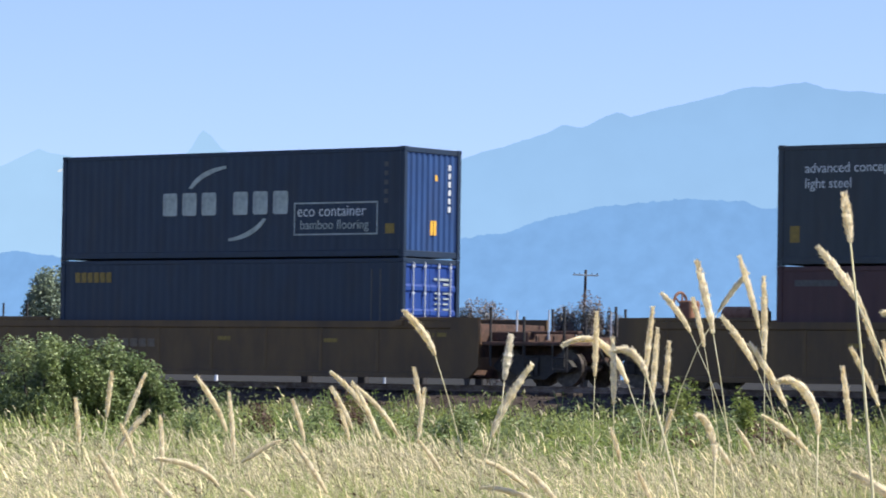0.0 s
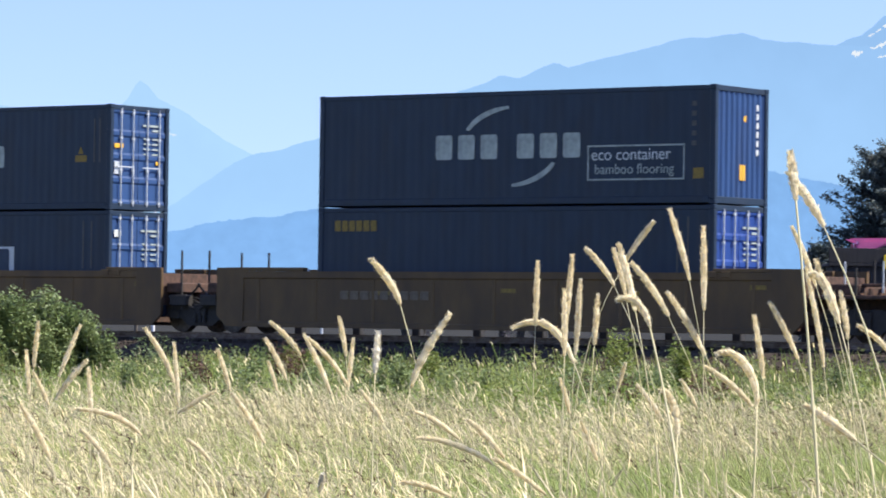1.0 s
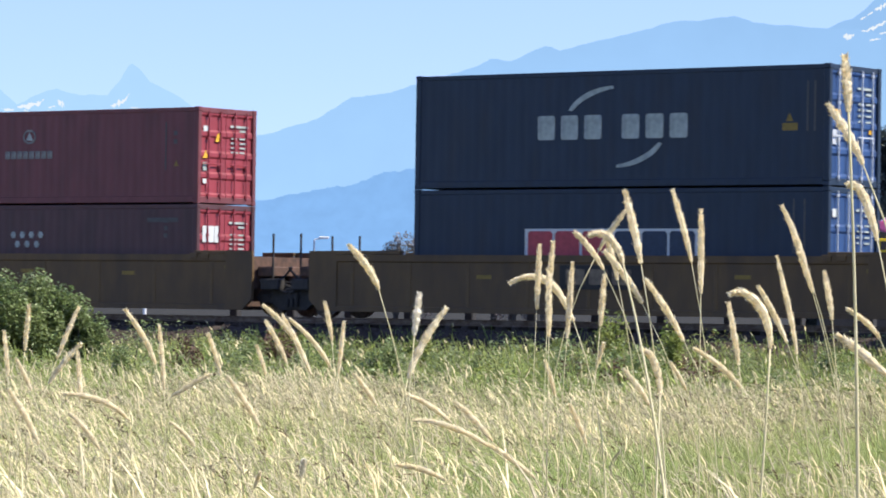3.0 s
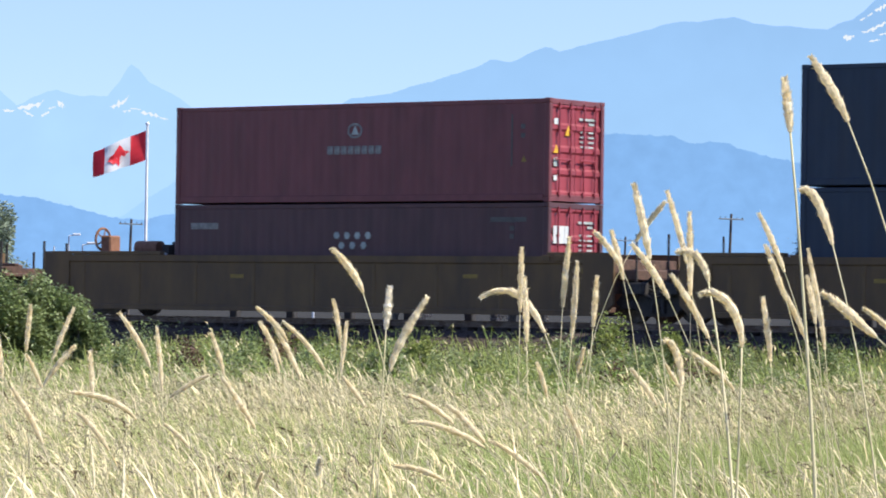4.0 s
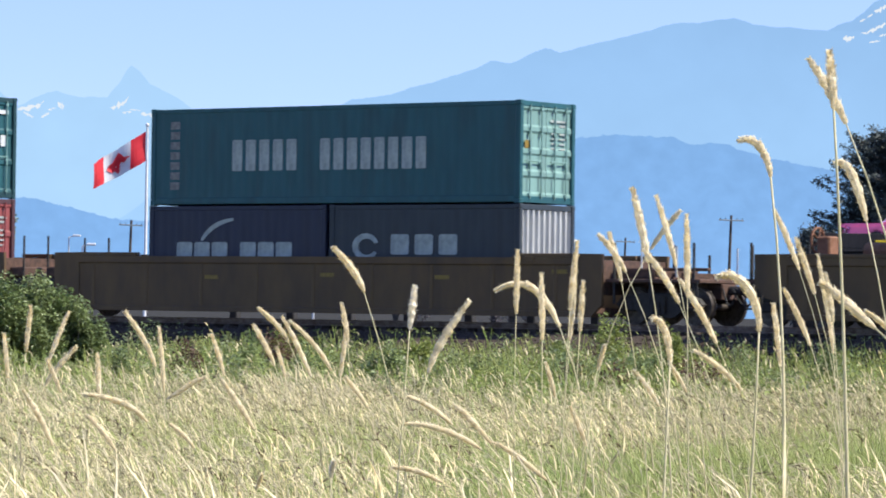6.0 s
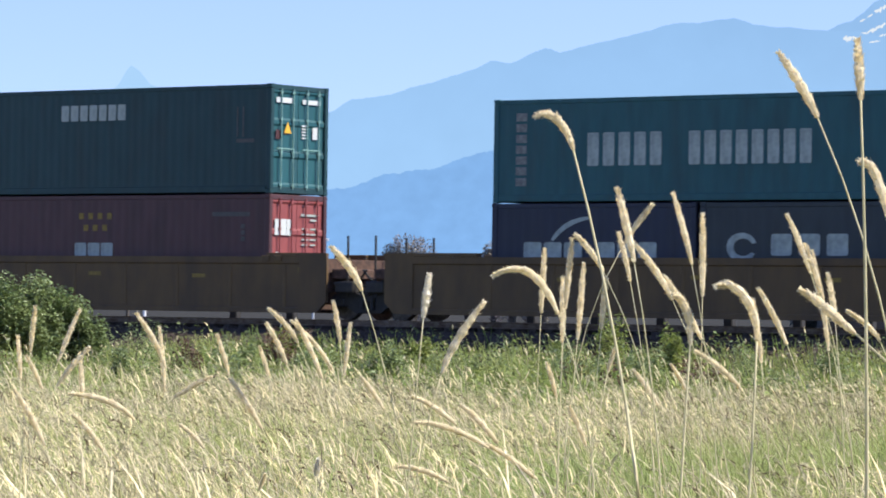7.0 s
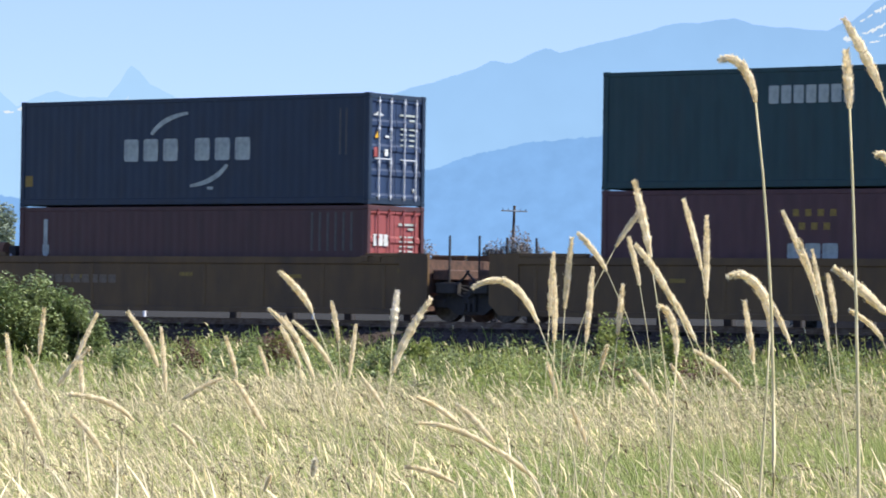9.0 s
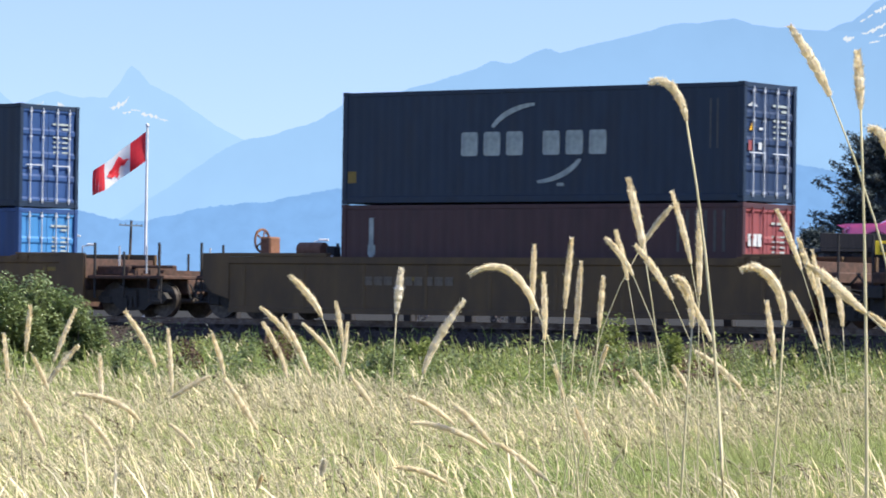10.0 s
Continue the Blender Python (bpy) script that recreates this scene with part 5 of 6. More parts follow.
def cloth(y0, y1, k, z_low, z_high):
    """A sheared piece of a strip between two heights at either edge, as shares of the flag's height."""
    bm = bmesh.new()
    rows = []
    for j in range(7):
        f = j / 6
        rows.append([[bm.verts.new((-FW * 1.02 * i, y + 0.05 * math.sin(f * 4 + 0.5 * (k + i)), FH * (z_high[i] + (z_low[i] - z_high[i]) * f) - FW * FSLOPE * i)) for i in (0, 1)] for y in (y0, y1)])
    for j in range(6):
        (a, b), (c, d) = rows[j]
        (e, f), (g, h) = rows[j + 1]
        for q in ((a, b, f, e), (d, c, g, h), (c, a, e, g), (b, d, h, f)):
            bm.faces.new(q)
    for (a, b), (c, d) in (rows[0], rows[-1]):
        bm.faces.new((a, b, d, c))
    bmesh.ops.recalc_face_normals(bm, faces=bm.faces)
    return bm


for k in range(FN):
    share = k / FN
    red = share < 0.25 or share >= 0.75
    lift = [0.16 * ((k + i) / FN) ** 2 for i in (0, 1)]
    st = part("cloth_strip", cloth(-0.006, 0.006, k, (-1 + lift[0], -1 + lift[1]), (0, 0)), FLAGRED if red else FLAGWHITE, flag, "red cloth" if red else "white cloth")
    if not red:
        u = [abs((k + i) / FN - 0.5) / 0.25 * 0.74 for i in (0.04, 0.96)]
        spans = [leaf_span(v) for v in u]
        if any(spans):
            spans = [p or spans[1 - i] for i, p in enumerate(spans)]
            lo, hi = [[-0.5 + (p[j] - 0.3) * 0.52 for p in spans] for j in (0, 1)]
            part("leaf_emblem", cloth(-0.014, 0.014, k, lo, hi), FLAGRED, st, "strip of a red leaf emblem")
    FLAG_PARTS.append(st)


# a pink car raised on a dark plinth with a yellow board
def pink_car():
    d = 128
    q = sight(1531, 434, d)
    base = q.z
    car = tagged(new("car"), "glossy pink saloon car raised on a dark plinth", "car")
    car.matrix_basis = pose(q.x - 0.62, q.y, base - 0.12)
    bm = bmesh.new()                        # tail at x 0, nose at 4.4
    side = [(0.02, 0.32), (0.0, 0.62), (0.12, 0.80), (0.8, 0.84), (1.25, 0.90), (1.85, 1.26), (2.75, 1.28), (3.35, 0.92), (4.2, 0.78), (4.42, 0.6), (4.42, 0.32), (3.95, 0.26),
            (3.85, 0.50), (3.6, 0.62), (3.35, 0.50), (3.25, 0.24), (1.35, 0.24), (1.25, 0.50), (1.0, 0.62), (0.75, 0.50), (0.65, 0.26)]
    extrude_profile(bm, side, 0.0, 1.65, "y")
    es = [e for e in bm.edges if abs(e.verts[0].co.y - e.verts[1].co.y) < 1e-4]
    bmesh.ops.bevel(bm, geom=es, offset=0.06, segments=2, affect="EDGES")
    part("body", bm, PINK, car)
    for y in (0.03, 1.57):
        bm = bmesh.new()
        extrude_profile(bm, [(-0.22, 0.86), (0.1, 0.72), (1.3, 0.82), (1.3, 0.90)], y, y + 0.05, "y")
        part("tail_fin", bm, PINK, car, "long pointed pink tail fin")
    for y0, y1 in ((-0.012, 0.0), (1.65, 1.662)):
        bm = bmesh.new()
        extrude_profile(bm, [(1.42, 0.92), (1.92, 1.20), (2.28, 1.22), (2.28, 0.92)], y0, y1, "y")
        part("window", bm, GLASS, car, "dark side window")
        bm = bmesh.new()
        extrude_profile(bm, [(2.34, 0.92), (2.34, 1.22), (2.70, 1.22), (3.15, 0.92)], y0, y1, "y")
        part("window", bm, GLASS, car, "dark side window")
    bm = bmesh.new()
    worn_box(bm, -0.03, 0.02, 0.15, 0.5, 0.55, 0.68, 0.01)
    tl = part("tail_light", bm, MARK_RED, car, "red tail light")
    again(tl, pose(0, 1.0, 0))
    bm = bmesh.new()
    worn_box(bm, -0.08, 0.05, 0.0, 1.65, 0.34, 0.46, 0.03)
    part("bumper", bm, GALV, car, "chrome bumper")
    for x in (1.0, 3.6):
        for y in (0.0, 1.48):
            bm = bmesh.new()
            tube(bm, (x, y, 0.3), (x, y + 0.17, 0.3), 0.30, sides=20)
            w = part("wheel", bm, RUBBER, car)
            bm = bmesh.new()
            tube(bm, (x, y - 0.01 if y < 1 else y + 0.17, 0.3), (x, y if y < 1 else y + 0.18, 0.3), 0.17, sides=16)
            part("hubcap", bm, GALV, w, "bright hubcap")
    shed = tagged(new("plinth"), "dark boarded plinth carrying a pink car", "plinth")
    shed.matrix_basis = pose(q.x - 1.6, q.y - 0.3, 1.0)
    h = base - 1.0 - 0.124
    bm = bmesh.new()
    worn_box(bm, 0, 6.5, 0, 2.4, h - 0.12, h, 0.02)
    part("deck", bm, SHED, shed)
    bm = bmesh.new()
    worn_box(bm, 0.15, 6.3, 0.15, 2.2, 0, h - 0.12, 0.02)
    part("base", bm, SHED, shed)
    # added dark board that hides the car's lower body
    bm = bmesh.new()
    worn_box(bm, 0.0, 6.5, 0.0, 0.06, h + 0.002, h + 0.52, 0.01)
    part("parapet", bm, SHED, shed, "low dark board added across the car's lower body")
    for k in range(4):
        bm = bmesh.new()
        worn_box(bm, 0.35 + 1.5 * k, 1.1 + 1.5 * k, 0.11, 0.152, h - 0.62, h - 0.2, 0.01)
        part("window", bm, GLASS, shed, "dim shed window")
    sign = tagged(new("sign_board"), "plain yellow sign board hung on a dark plinth", "sign")
    sign.matrix_basis = pose(q.x + 0.31, q.y - 0.2, base + 0.18)
    bm = bmesh.new()
    worn_box(bm, 0, 1.8, -0.16, -0.1, -0.50, -0.02, 0.01)
    part("board", bm, SIGNYELLOW, sign)
    bm = bmesh.new()
    for k in range(3):
        box(bm, 0.18 + 0.5 * k, 0.4 + 0.5 * k, -0.168, -0.158, -0.42, -0.12)
    part("marking", bm, DARKSTEEL, sign, "dark plain blocks")


pink_car()

# low posts along the yard's edge
bm = bmesh.new()
worn_box(bm, -0.14, 0.14, -0.12, 0.12, -0.1, 0.75, 0.03)
me_post = part("yard_post", bm, DARKSTEEL)
tagged(me_post, "short dark timber post at the gravel yard's edge", "post", "posts along the yard")
me_post.matrix_basis = on_track(-13.2, 6.5, 1.0)
for k in range(1, 14):
    copy_thing(me_post, on_track(-13.2 + 2.12 * k, 6.5, 1.0))


# ---- the tall reed stalks close by ----
REEDS = []


def bezier(a, b, c, d, n):
    out = []
    for k in range(n + 1):
        t = k / n
        out.append(a * (1 - t) ** 3 + b * (3 * t * (1 - t) ** 2) + c * (3 * t * t * (1 - t)) + d * t ** 3)
    return out


def skin(bm, line, radii, sides):
    """A closed skin round a line of points."""
    rings = []
    for k, p in enumerate(line):
        way = (line[min(k + 1, len(line) - 1)] - line[max(k - 1, 0)]).normalized()
        q = way.to_track_quat("Z", "Y")
        rings.append([bm.verts.new(p + q @ Vector((radii[k] * math.cos(j * math.tau / sides), radii[k] * math.sin(j * math.tau / sides), 0))) for j in range(sides)])
    for k in range(len(rings) - 1):
        for j in range(sides):
            i = (j + 1) % sides
            bm.faces.new((rings[k][j], rings[k][i], rings[k + 1][i], rings[k + 1][j]))
    bm.faces.new(rings[0][::-1])
    bm.faces.new(rings[-1])
    return rings


def reed(tip, base, foot, depth, lean, thick, husk, label, tips=(), swing=0.0, phase=0.0):
    """A stalk rooted at foot, depth: its seed head runs from base to tip (across, up), lean is the stem's way at the head.
    tips: where the tip blows to, time by time; else it swings by itself."""
    rng = random.Random(round(tip[0] * 977 + tip[1] * 331))
    r = tagged(new("reed_stalk"), label, "grass stalk", "reed stalks in the foreground")
    root = Vector((foot, depth, 0))
    p = Vector((base[0], depth, base[1])) - root
    e = Vector((tip[0], depth + rng.uniform(-0.02, 0.02), tip[1])) - root
    w = Vector((lean[0], 0, lean[1])).normalized()
    stem = bezier(Vector((0, 0, 0)), Vector((0, 0, p.z * 0.45)), p - w * p.z * 0.28, p, 16)
    bm = bmesh.new()
    skin(bm, stem, [thick * (1.0 - 0.68 * k / 16) for k in range(17)], 6)
    part("stem", bm, REED, r, smooth=True)
    size = (e - p).length
    over = p.x - e.x
    if "drooping" in label:                  # the head arches over and hangs
        head = bezier(p, p + w * size * 0.55, e + Vector((0.45 * over, 0, 0.30 * abs(over))), e, 16)
    else:
        head = bezier(p, p + w * size * 0.38, e - (e - p).normalized() * size * 0.3 + Vector((0, 0, 0.10 * abs(over))), e, 16)
    fat = min(0.0125, 0.0045 + size * 0.065) * (1.35 if husk == PALEHEAD else 1.25 if tips else 0.92)
    radii = []
    for k in range(17):
        t = k / 16
        f = math.sin(math.pi * (0.05 + 0.90 * t) ** 0.85) ** 0.65
        lump = 1 + (0.38 if husk == PALEHEAD else 0.24) * math.sin(k * 2.1 + phase * 3 + tip[0] * 40) * rng.uniform(0.3, 1.0)
        radii.append(max(0.0010, fat * f * lump * 0.52))
    bm = bmesh.new()
    skin(bm, head, radii, 8)
    for k in range(620):                     # husks that stand off the head, in uneven tufts
        t = min(0.985, max(0.0, rng.uniform(0.0, 1.0) + 0.03 * math.sin(k * 1.7))) * 16
        i = min(15, int(t))
        c = head[i].lerp(head[i + 1], t - i)
        way = (head[i + 1] - head[i]).normalized()
        a = rng.uniform(0, math.tau)
        out = (way.to_track_quat("Z", "Y") @ Vector((math.cos(a), math.sin(a), 0)))
        rad = radii[i] * rng.uniform(0.6, 1.05)
        s = rng.uniform(0.3, 1.0) * min(0.0075, fat * 0.7)
        q = c + out * rad
        side = way.cross(out) * s * 0.3
        v = [bm.verts.new(x) for x in (q - side, q + side, q + way * s * 0.75 + out * s * 0.7)]
        bm.faces.new(v)
    part("seed_head", bm, husk, r)
    r.matrix_basis = Matrix.Translation(root)
    REEDS.append((r, root, e, tips, swing, phase))


reed((0.618, 2.123), (0.623, 2.030), 0.640, 5.50, (-0.05, 1.00), 0.0060, REEDHEAD, 'tall dry reed grass stalk with a pale seed head',
     tips=((0, 0.492, 1.985), (0.5, 0.481, 1.979), (1, 0.506, 1.974), (1.5, 0.561, 2.032), (2, 0.590, 2.066), (3.5, 0.588, 2.099), (4, 0.509, 2.061), (4.5, 0.523, 2.120), (5, 0.506, 2.070), (6.5, 0.618, 2.126), (7, 0.618, 2.123), (7.5, 0.492, 2.087), (8, 0.629, 2.126), (8.5, 0.603, 2.123), (9, 0.637, 2.130), (9.5, 0.555, 2.099), (10, 0.656, 2.130)))
reed((0.651, 2.194), (0.713, 2.075), 0.861, 6.00, (-0.37, 0.93), 0.0045, REEDHEAD, 'tall dry reed grass stalk with a pale seed head',
     tips=((0, 0.495, 1.921), (0.5, 0.517, 1.921), (1, 0.549, 1.964), (1.5, 0.610, 2.025), (2, 0.633, 2.041), (3.5, 0.613, 2.065), (4, 0.598, 2.129), (4.5, 0.668, 2.124), (5, 0.513, 2.074), (6.5, 0.626, 2.145), (7, 0.545, 2.137), (7.5, 0.639, 2.194), (8, 0.579, 2.166), (8.5, 0.615, 2.163), (9, 0.651, 2.194), (9.5, 0.589, 2.151), (10, 0.563, 2.181)))
reed((0.411, 2.086), (0.466, 2.024), 0.475, 5.50, (-0.13, 0.99), 0.0058, REEDHEAD, 'dry reed grass stalk with a drooping seed head',
     tips=((0, 0.148, 1.741), (0.5, 0.283, 1.761), (1, 0.249, 1.746), (1.5, 0.245, 1.745), (2, 0.289, 1.698), (3.5, 0.193, 1.853), (4, 0.351, 1.795), (4.5, 0.114, 1.893), (5, 0.255, 1.976), (6.5, 0.451, 1.959), (7, 0.135, 1.997), (7.5, 0.380, 1.999), (8, 0.248, 2.014), (8.5, 0.348, 1.952), (9, 0.411, 2.086), (9.5, 0.270, 2.069), (10, 0.307, 2.051)))
reed((0.716, 2.022), (0.772, 1.916), 0.829, 6.20, (-0.20, 0.98), 0.0040, REEDHEAD, 'dry reed grass stalk with a drooping seed head',
     tips=((0, 0.620, 1.817), (0.5, 0.579, 1.793), (1, 0.603, 1.799), (1.5, 0.628, 1.873), (2, 0.682, 1.909), (3.5, 0.669, 1.924), (4, 0.602, 1.915), (4.5, 0.632, 1.973), (5, 0.621, 1.927), (6.5, 0.688, 1.976), (7, 0.700, 1.966), (7.5, 0.592, 1.958), (8, 0.673, 1.978), (8.5, 0.716, 1.969), (9, 0.729, 1.979), (9.5, 0.644, 1.983), (10, 0.716, 2.022)))
reed((0.054, 1.780), (0.196, 1.707), 0.219, 7.50, (-0.41, 0.91), 0.0038, REEDHEAD, 'dry reed grass stalk with a drooping seed head',
     tips=((0, 0.097, 1.766), (0.5, 0.117, 1.717), (1, 0.124, 1.701), (1.5, 0.127, 1.686), (2, 0.102, 1.743), (3.5, 0.147, 1.760), (4, 0.076, 1.730), (4.5, 0.141, 1.778), (5, 0.075, 1.748), (6.5, 0.118, 1.748), (7, 0.100, 1.777), (7.5, 0.091, 1.750), (8, 0.008, 1.747), (8.5, 0.167, 1.772), (9, 0.060, 1.753), (9.5, 0.095, 1.775), (10, 0.054, 1.780)))
reed((-0.230, 1.834), (-0.165, 1.744), -0.015, 7.50, (-0.33, 0.94), 0.0038, REEDHEAD, 'tall dry reed grass stalk with a pale seed head',
     tips=((0, -0.228, 1.838), (0.5, -0.268, 1.821), (1, -0.167, 1.844), (1.5, -0.216, 1.782), (2, -0.174, 1.801), (3.5, -0.204, 1.836), (4, -0.227, 1.828), (4.5, -0.272, 1.783), (5, -0.249, 1.801), (6.5, -0.227, 1.836), (7, -0.230, 1.834), (7.5, -0.213, 1.840), (8, -0.250, 1.810), (8.5, -0.294, 1.812), (9, -0.334, 1.782), (9.5, -0.341, 1.742), (10, -0.313, 1.774)))
reed((-0.079, 1.786), (-0.087, 1.699), -0.130, 7.00, (0.05, 1.00), 0.0036, PALEHEAD, 'dry grass stalk with a beaded bleached seed head',
     tips=((0, -0.005, 1.792), (0.5, -0.088, 1.742), (1, -0.138, 1.691), (1.5, -0.114, 1.702), (2, -0.078, 1.745), (3.5, -0.041, 1.731), (4, -0.100, 1.748), (4.5, -0.038, 1.786), (5, -0.071, 1.764), (6.5, -0.036, 1.751), (7, -0.025, 1.776), (7.5, -0.077, 1.767), (8, -0.108, 1.767), (8.5, -0.023, 1.783), (9, -0.086, 1.742), (9.5, -0.045, 1.784), (10, -0.079, 1.786)))
reed((0.087, 1.727), (0.001, 1.577), -0.045, 7.50, (0.29, 0.96), 0.0036, REEDHEAD, 'tall dry reed grass stalk with a pale seed head',
     tips=((0, 0.039, 1.746), (0.5, 0.085, 1.746), (1, -0.001, 1.734), (1.5, -0.033, 1.710), (2, -0.099, 1.667), (3.5, 0.049, 1.726), (4, -0.030, 1.742), (4.5, 0.029, 1.730), (5, 0.043, 1.736), (6.5, 0.072, 1.727), (7, 0.087, 1.727), (7.5, 0.069, 1.721), (8, -0.021, 1.746), (8.5, -0.044, 1.729), (9, -0.023, 1.732), (9.5, 0.006, 1.747), (10, 0.046, 1.744)))
reed((0.378, 1.763), (0.411, 1.683), 0.372, 6.00, (0.06, 1.00), 0.0055, REEDHEAD, 'stout grass stalk with a drooping bleached seed head',
     tips=((0, 0.299, 1.642), (0.5, 0.285, 1.615), (1, 0.344, 1.603), (1.5, 0.356, 1.642), (2, 0.324, 1.624), (3.5, 0.332, 1.647), (4, 0.364, 1.658), (4.5, 0.354, 1.743), (5, 0.303, 1.689), (6.5, 0.366, 1.710), (7, 0.377, 1.734), (7.5, 0.386, 1.734), (8, 0.345, 1.719), (8.5, 0.341, 1.682), (9, 0.354, 1.715), (9.5, 0.331, 1.733), (10, 0.378, 1.763)))
reed((0.489, 1.779), (0.562, 1.690), 0.475, 6.00, (0.05, 1.00), 0.0055, REEDHEAD, 'dry reed grass stalk with a drooping seed head',
     tips=((0, 0.430, 1.699), (0.5, 0.430, 1.670), (1, 0.436, 1.664), (1.5, 0.450, 1.725), (2, 0.479, 1.742), (3.5, 0.453, 1.732), (4, 0.421, 1.735), (4.5, 0.418, 1.750), (5, 0.412, 1.723), (6.5, 0.460, 1.774), (7, 0.446, 1.750), (7.5, 0.412, 1.746), (8, 0.488, 1.746), (8.5, 0.492, 1.770), (9, 0.467, 1.767), (9.5, 0.435, 1.770), (10, 0.489, 1.779)))
reed((0.588, 1.790), (0.675, 1.716), 0.861, 5.50, (-0.78, 0.62), 0.0050, REEDHEAD, 'tall dry reed grass stalk with a pale seed head',
     tips=((0, 0.509, 1.565), (0.5, 0.508, 1.555), (1, 0.533, 1.592), (1.5, 0.575, 1.661), (2, 0.581, 1.654), (3.5, 0.600, 1.702), (4, 0.570, 1.737), (4.5, 0.536, 1.755), (5, 0.516, 1.678), (6.5, 0.587, 1.773), (7, 0.536, 1.744), (7.5, 0.588, 1.790), (8, 0.549, 1.755), (8.5, 0.576, 1.777), (9, 0.587, 1.777), (9.5, 0.553, 1.742), (10, 0.547, 1.782)))
reed((0.352, 1.965), (0.385, 1.816), 0.449, 7.00, (-0.18, 0.98), 0.0036, REEDHEAD, 'tall dry reed grass stalk with a pale seed head',
     tips=((0, 0.347, 1.929), (0.5, 0.374, 1.925), (1, 0.319, 1.866), (1.5, 0.277, 1.882), (2, 0.373, 1.935), (3.5, 0.336, 1.939), (4, 0.363, 1.952), (4.5, 0.318, 1.927), (5, 0.347, 1.936), (6.5, 0.361, 1.947), (7, 0.331, 1.946), (7.5, 0.315, 1.939), (8, 0.315, 1.939), (8.5, 0.354, 1.940), (9, 0.364, 1.960), (9.5, 0.336, 1.959), (10, 0.352, 1.965)))
reed((0.289, 1.871), (0.346, 1.794), 0.457, 7.20, (-0.45, 0.89), 0.0025, REEDHEAD, 'tall dry reed grass stalk with a pale seed head', swing=0.024, phase=0.0)
reed((0.455, 1.941), (0.395, 1.858), 0.371, 7.57, (0.51, 0.86), 0.0025, REEDHEAD, 'tall dry reed grass stalk with a pale seed head', swing=0.032, phase=0.7)
reed((0.352, 1.833), (0.421, 1.733), 0.545, 6.70, (-0.45, 0.89), 0.0025, REEDHEAD, 'tall dry reed grass stalk with a pale seed head', swing=0.028, phase=1.4)
reed((0.355, 1.876), (0.380, 1.775), 0.449, 7.49, (-0.20, 0.98), 0.0025, REEDHEAD, 'tall dry reed grass stalk with a pale seed head', swing=0.026, phase=2.1)
reed((0.456, 1.955), (0.497, 1.809), 0.564, 7.31, (-0.20, 0.98), 0.0025, REEDHEAD, 'tall dry reed grass stalk with a pale seed head', swing=0.020, phase=2.8)
reed((0.475, 1.900), (0.477, 1.742), 0.487, 6.76, (0.00, 1.00), 0.0025, REEDHEAD, 'tall dry reed grass stalk with a pale seed head', swing=0.017, phase=3.5)
reed((0.710, 1.934), (0.763, 1.806), 0.893, 7.67, (-0.33, 0.94), 0.0025, REEDHEAD, 'tall dry reed grass stalk with a pale seed head', swing=0.024, phase=4.2)
reed((0.682, 1.857), (0.721, 1.749), 0.775, 7.01, (-0.29, 0.96), 0.0025, REEDHEAD, 'tall dry reed grass stalk with a pale seed head', swing=0.028, phase=4.9)
reed((0.737, 1.790), (0.751, 1.695), 0.784, 6.98, (-0.10, 1.00), 0.0025, REEDHEAD, 'tall dry reed grass stalk with a pale seed head', swing=0.030, phase=5.6)
reed((0.705, 1.774), (0.766, 1.653), 0.872, 7.68, (-0.37, 0.93), 0.0025, REEDHEAD, 'tall dry reed grass stalk with a pale seed head', swing=0.029, phase=0.0)
reed((0.423, 1.780), (0.495, 1.661), 0.630, 6.78, (-0.45, 0.89), 0.0025, REEDHEAD, 'tall dry reed grass stalk with a pale seed head', swing=0.020, phase=0.7)
reed((0.256, 1.856), (0.244, 1.715), 0.233, 7.28, (0.05, 1.00), 0.0025, REEDHEAD, 'tall dry reed grass stalk with a pale seed head', swing=0.018, phase=1.4)
reed((0.285, 1.812), (0.274, 1.652), 0.251, 7.51, (0.08, 1.00), 0.0025, REEDHEAD, 'tall dry reed grass stalk with a pale seed head', swing=0.022, phase=2.1)
reed((0.294, 1.774), (0.287, 1.679), 0.272, 6.70, (0.08, 1.00), 0.0025, REEDHEAD, 'tall dry reed grass stalk with a pale seed head', swing=0.025, phase=2.8)
reed((0.191, 1.847), (0.187, 1.711), 0.178, 7.55, (0.03, 1.00), 0.0025, REEDHEAD, 'tall dry reed grass stalk with a pale seed head', swing=0.033, phase=3.5)
reed((0.210, 1.787), (0.212, 1.653), 0.212, 7.23, (0.00, 1.00), 0.0025, REEDHEAD, 'tall dry reed grass stalk with a pale seed head', swing=0.029, phase=4.2)
reed((0.308, 1.647), (0.295, 1.600), 0.274, 6.81, (0.20, 0.98), 0.0025, REEDHEAD, 'tall dry reed grass stalk with a pale seed head', swing=0.021, phase=4.9)
reed((0.221, 1.601), (0.243, 1.526), 0.261, 7.69, (-0.20, 0.98), 0.0025, REEDHEAD, 'tall dry reed grass stalk with a pale seed head', swing=0.019, phase=5.6)
reed((0.799, 1.723), (0.864, 1.665), 0.928, 6.93, (-0.45, 0.89), 0.0025, REEDHEAD, 'tall dry reed grass stalk with a pale seed head', swing=0.019, phase=0.0)
reed((0.618, 1.742), (0.636, 1.617), 0.657, 7.06, (-0.10, 1.00), 0.0025, REEDHEAD, 'tall dry reed grass stalk with a pale seed head', swing=0.025, phase=0.7)
reed((0.774, 1.848), (0.812, 1.636), 0.860, 7.65, (-0.10, 1.00), 0.0025, REEDHEAD, 'tall dry reed grass stalk with a pale seed head', swing=0.032, phase=1.4)
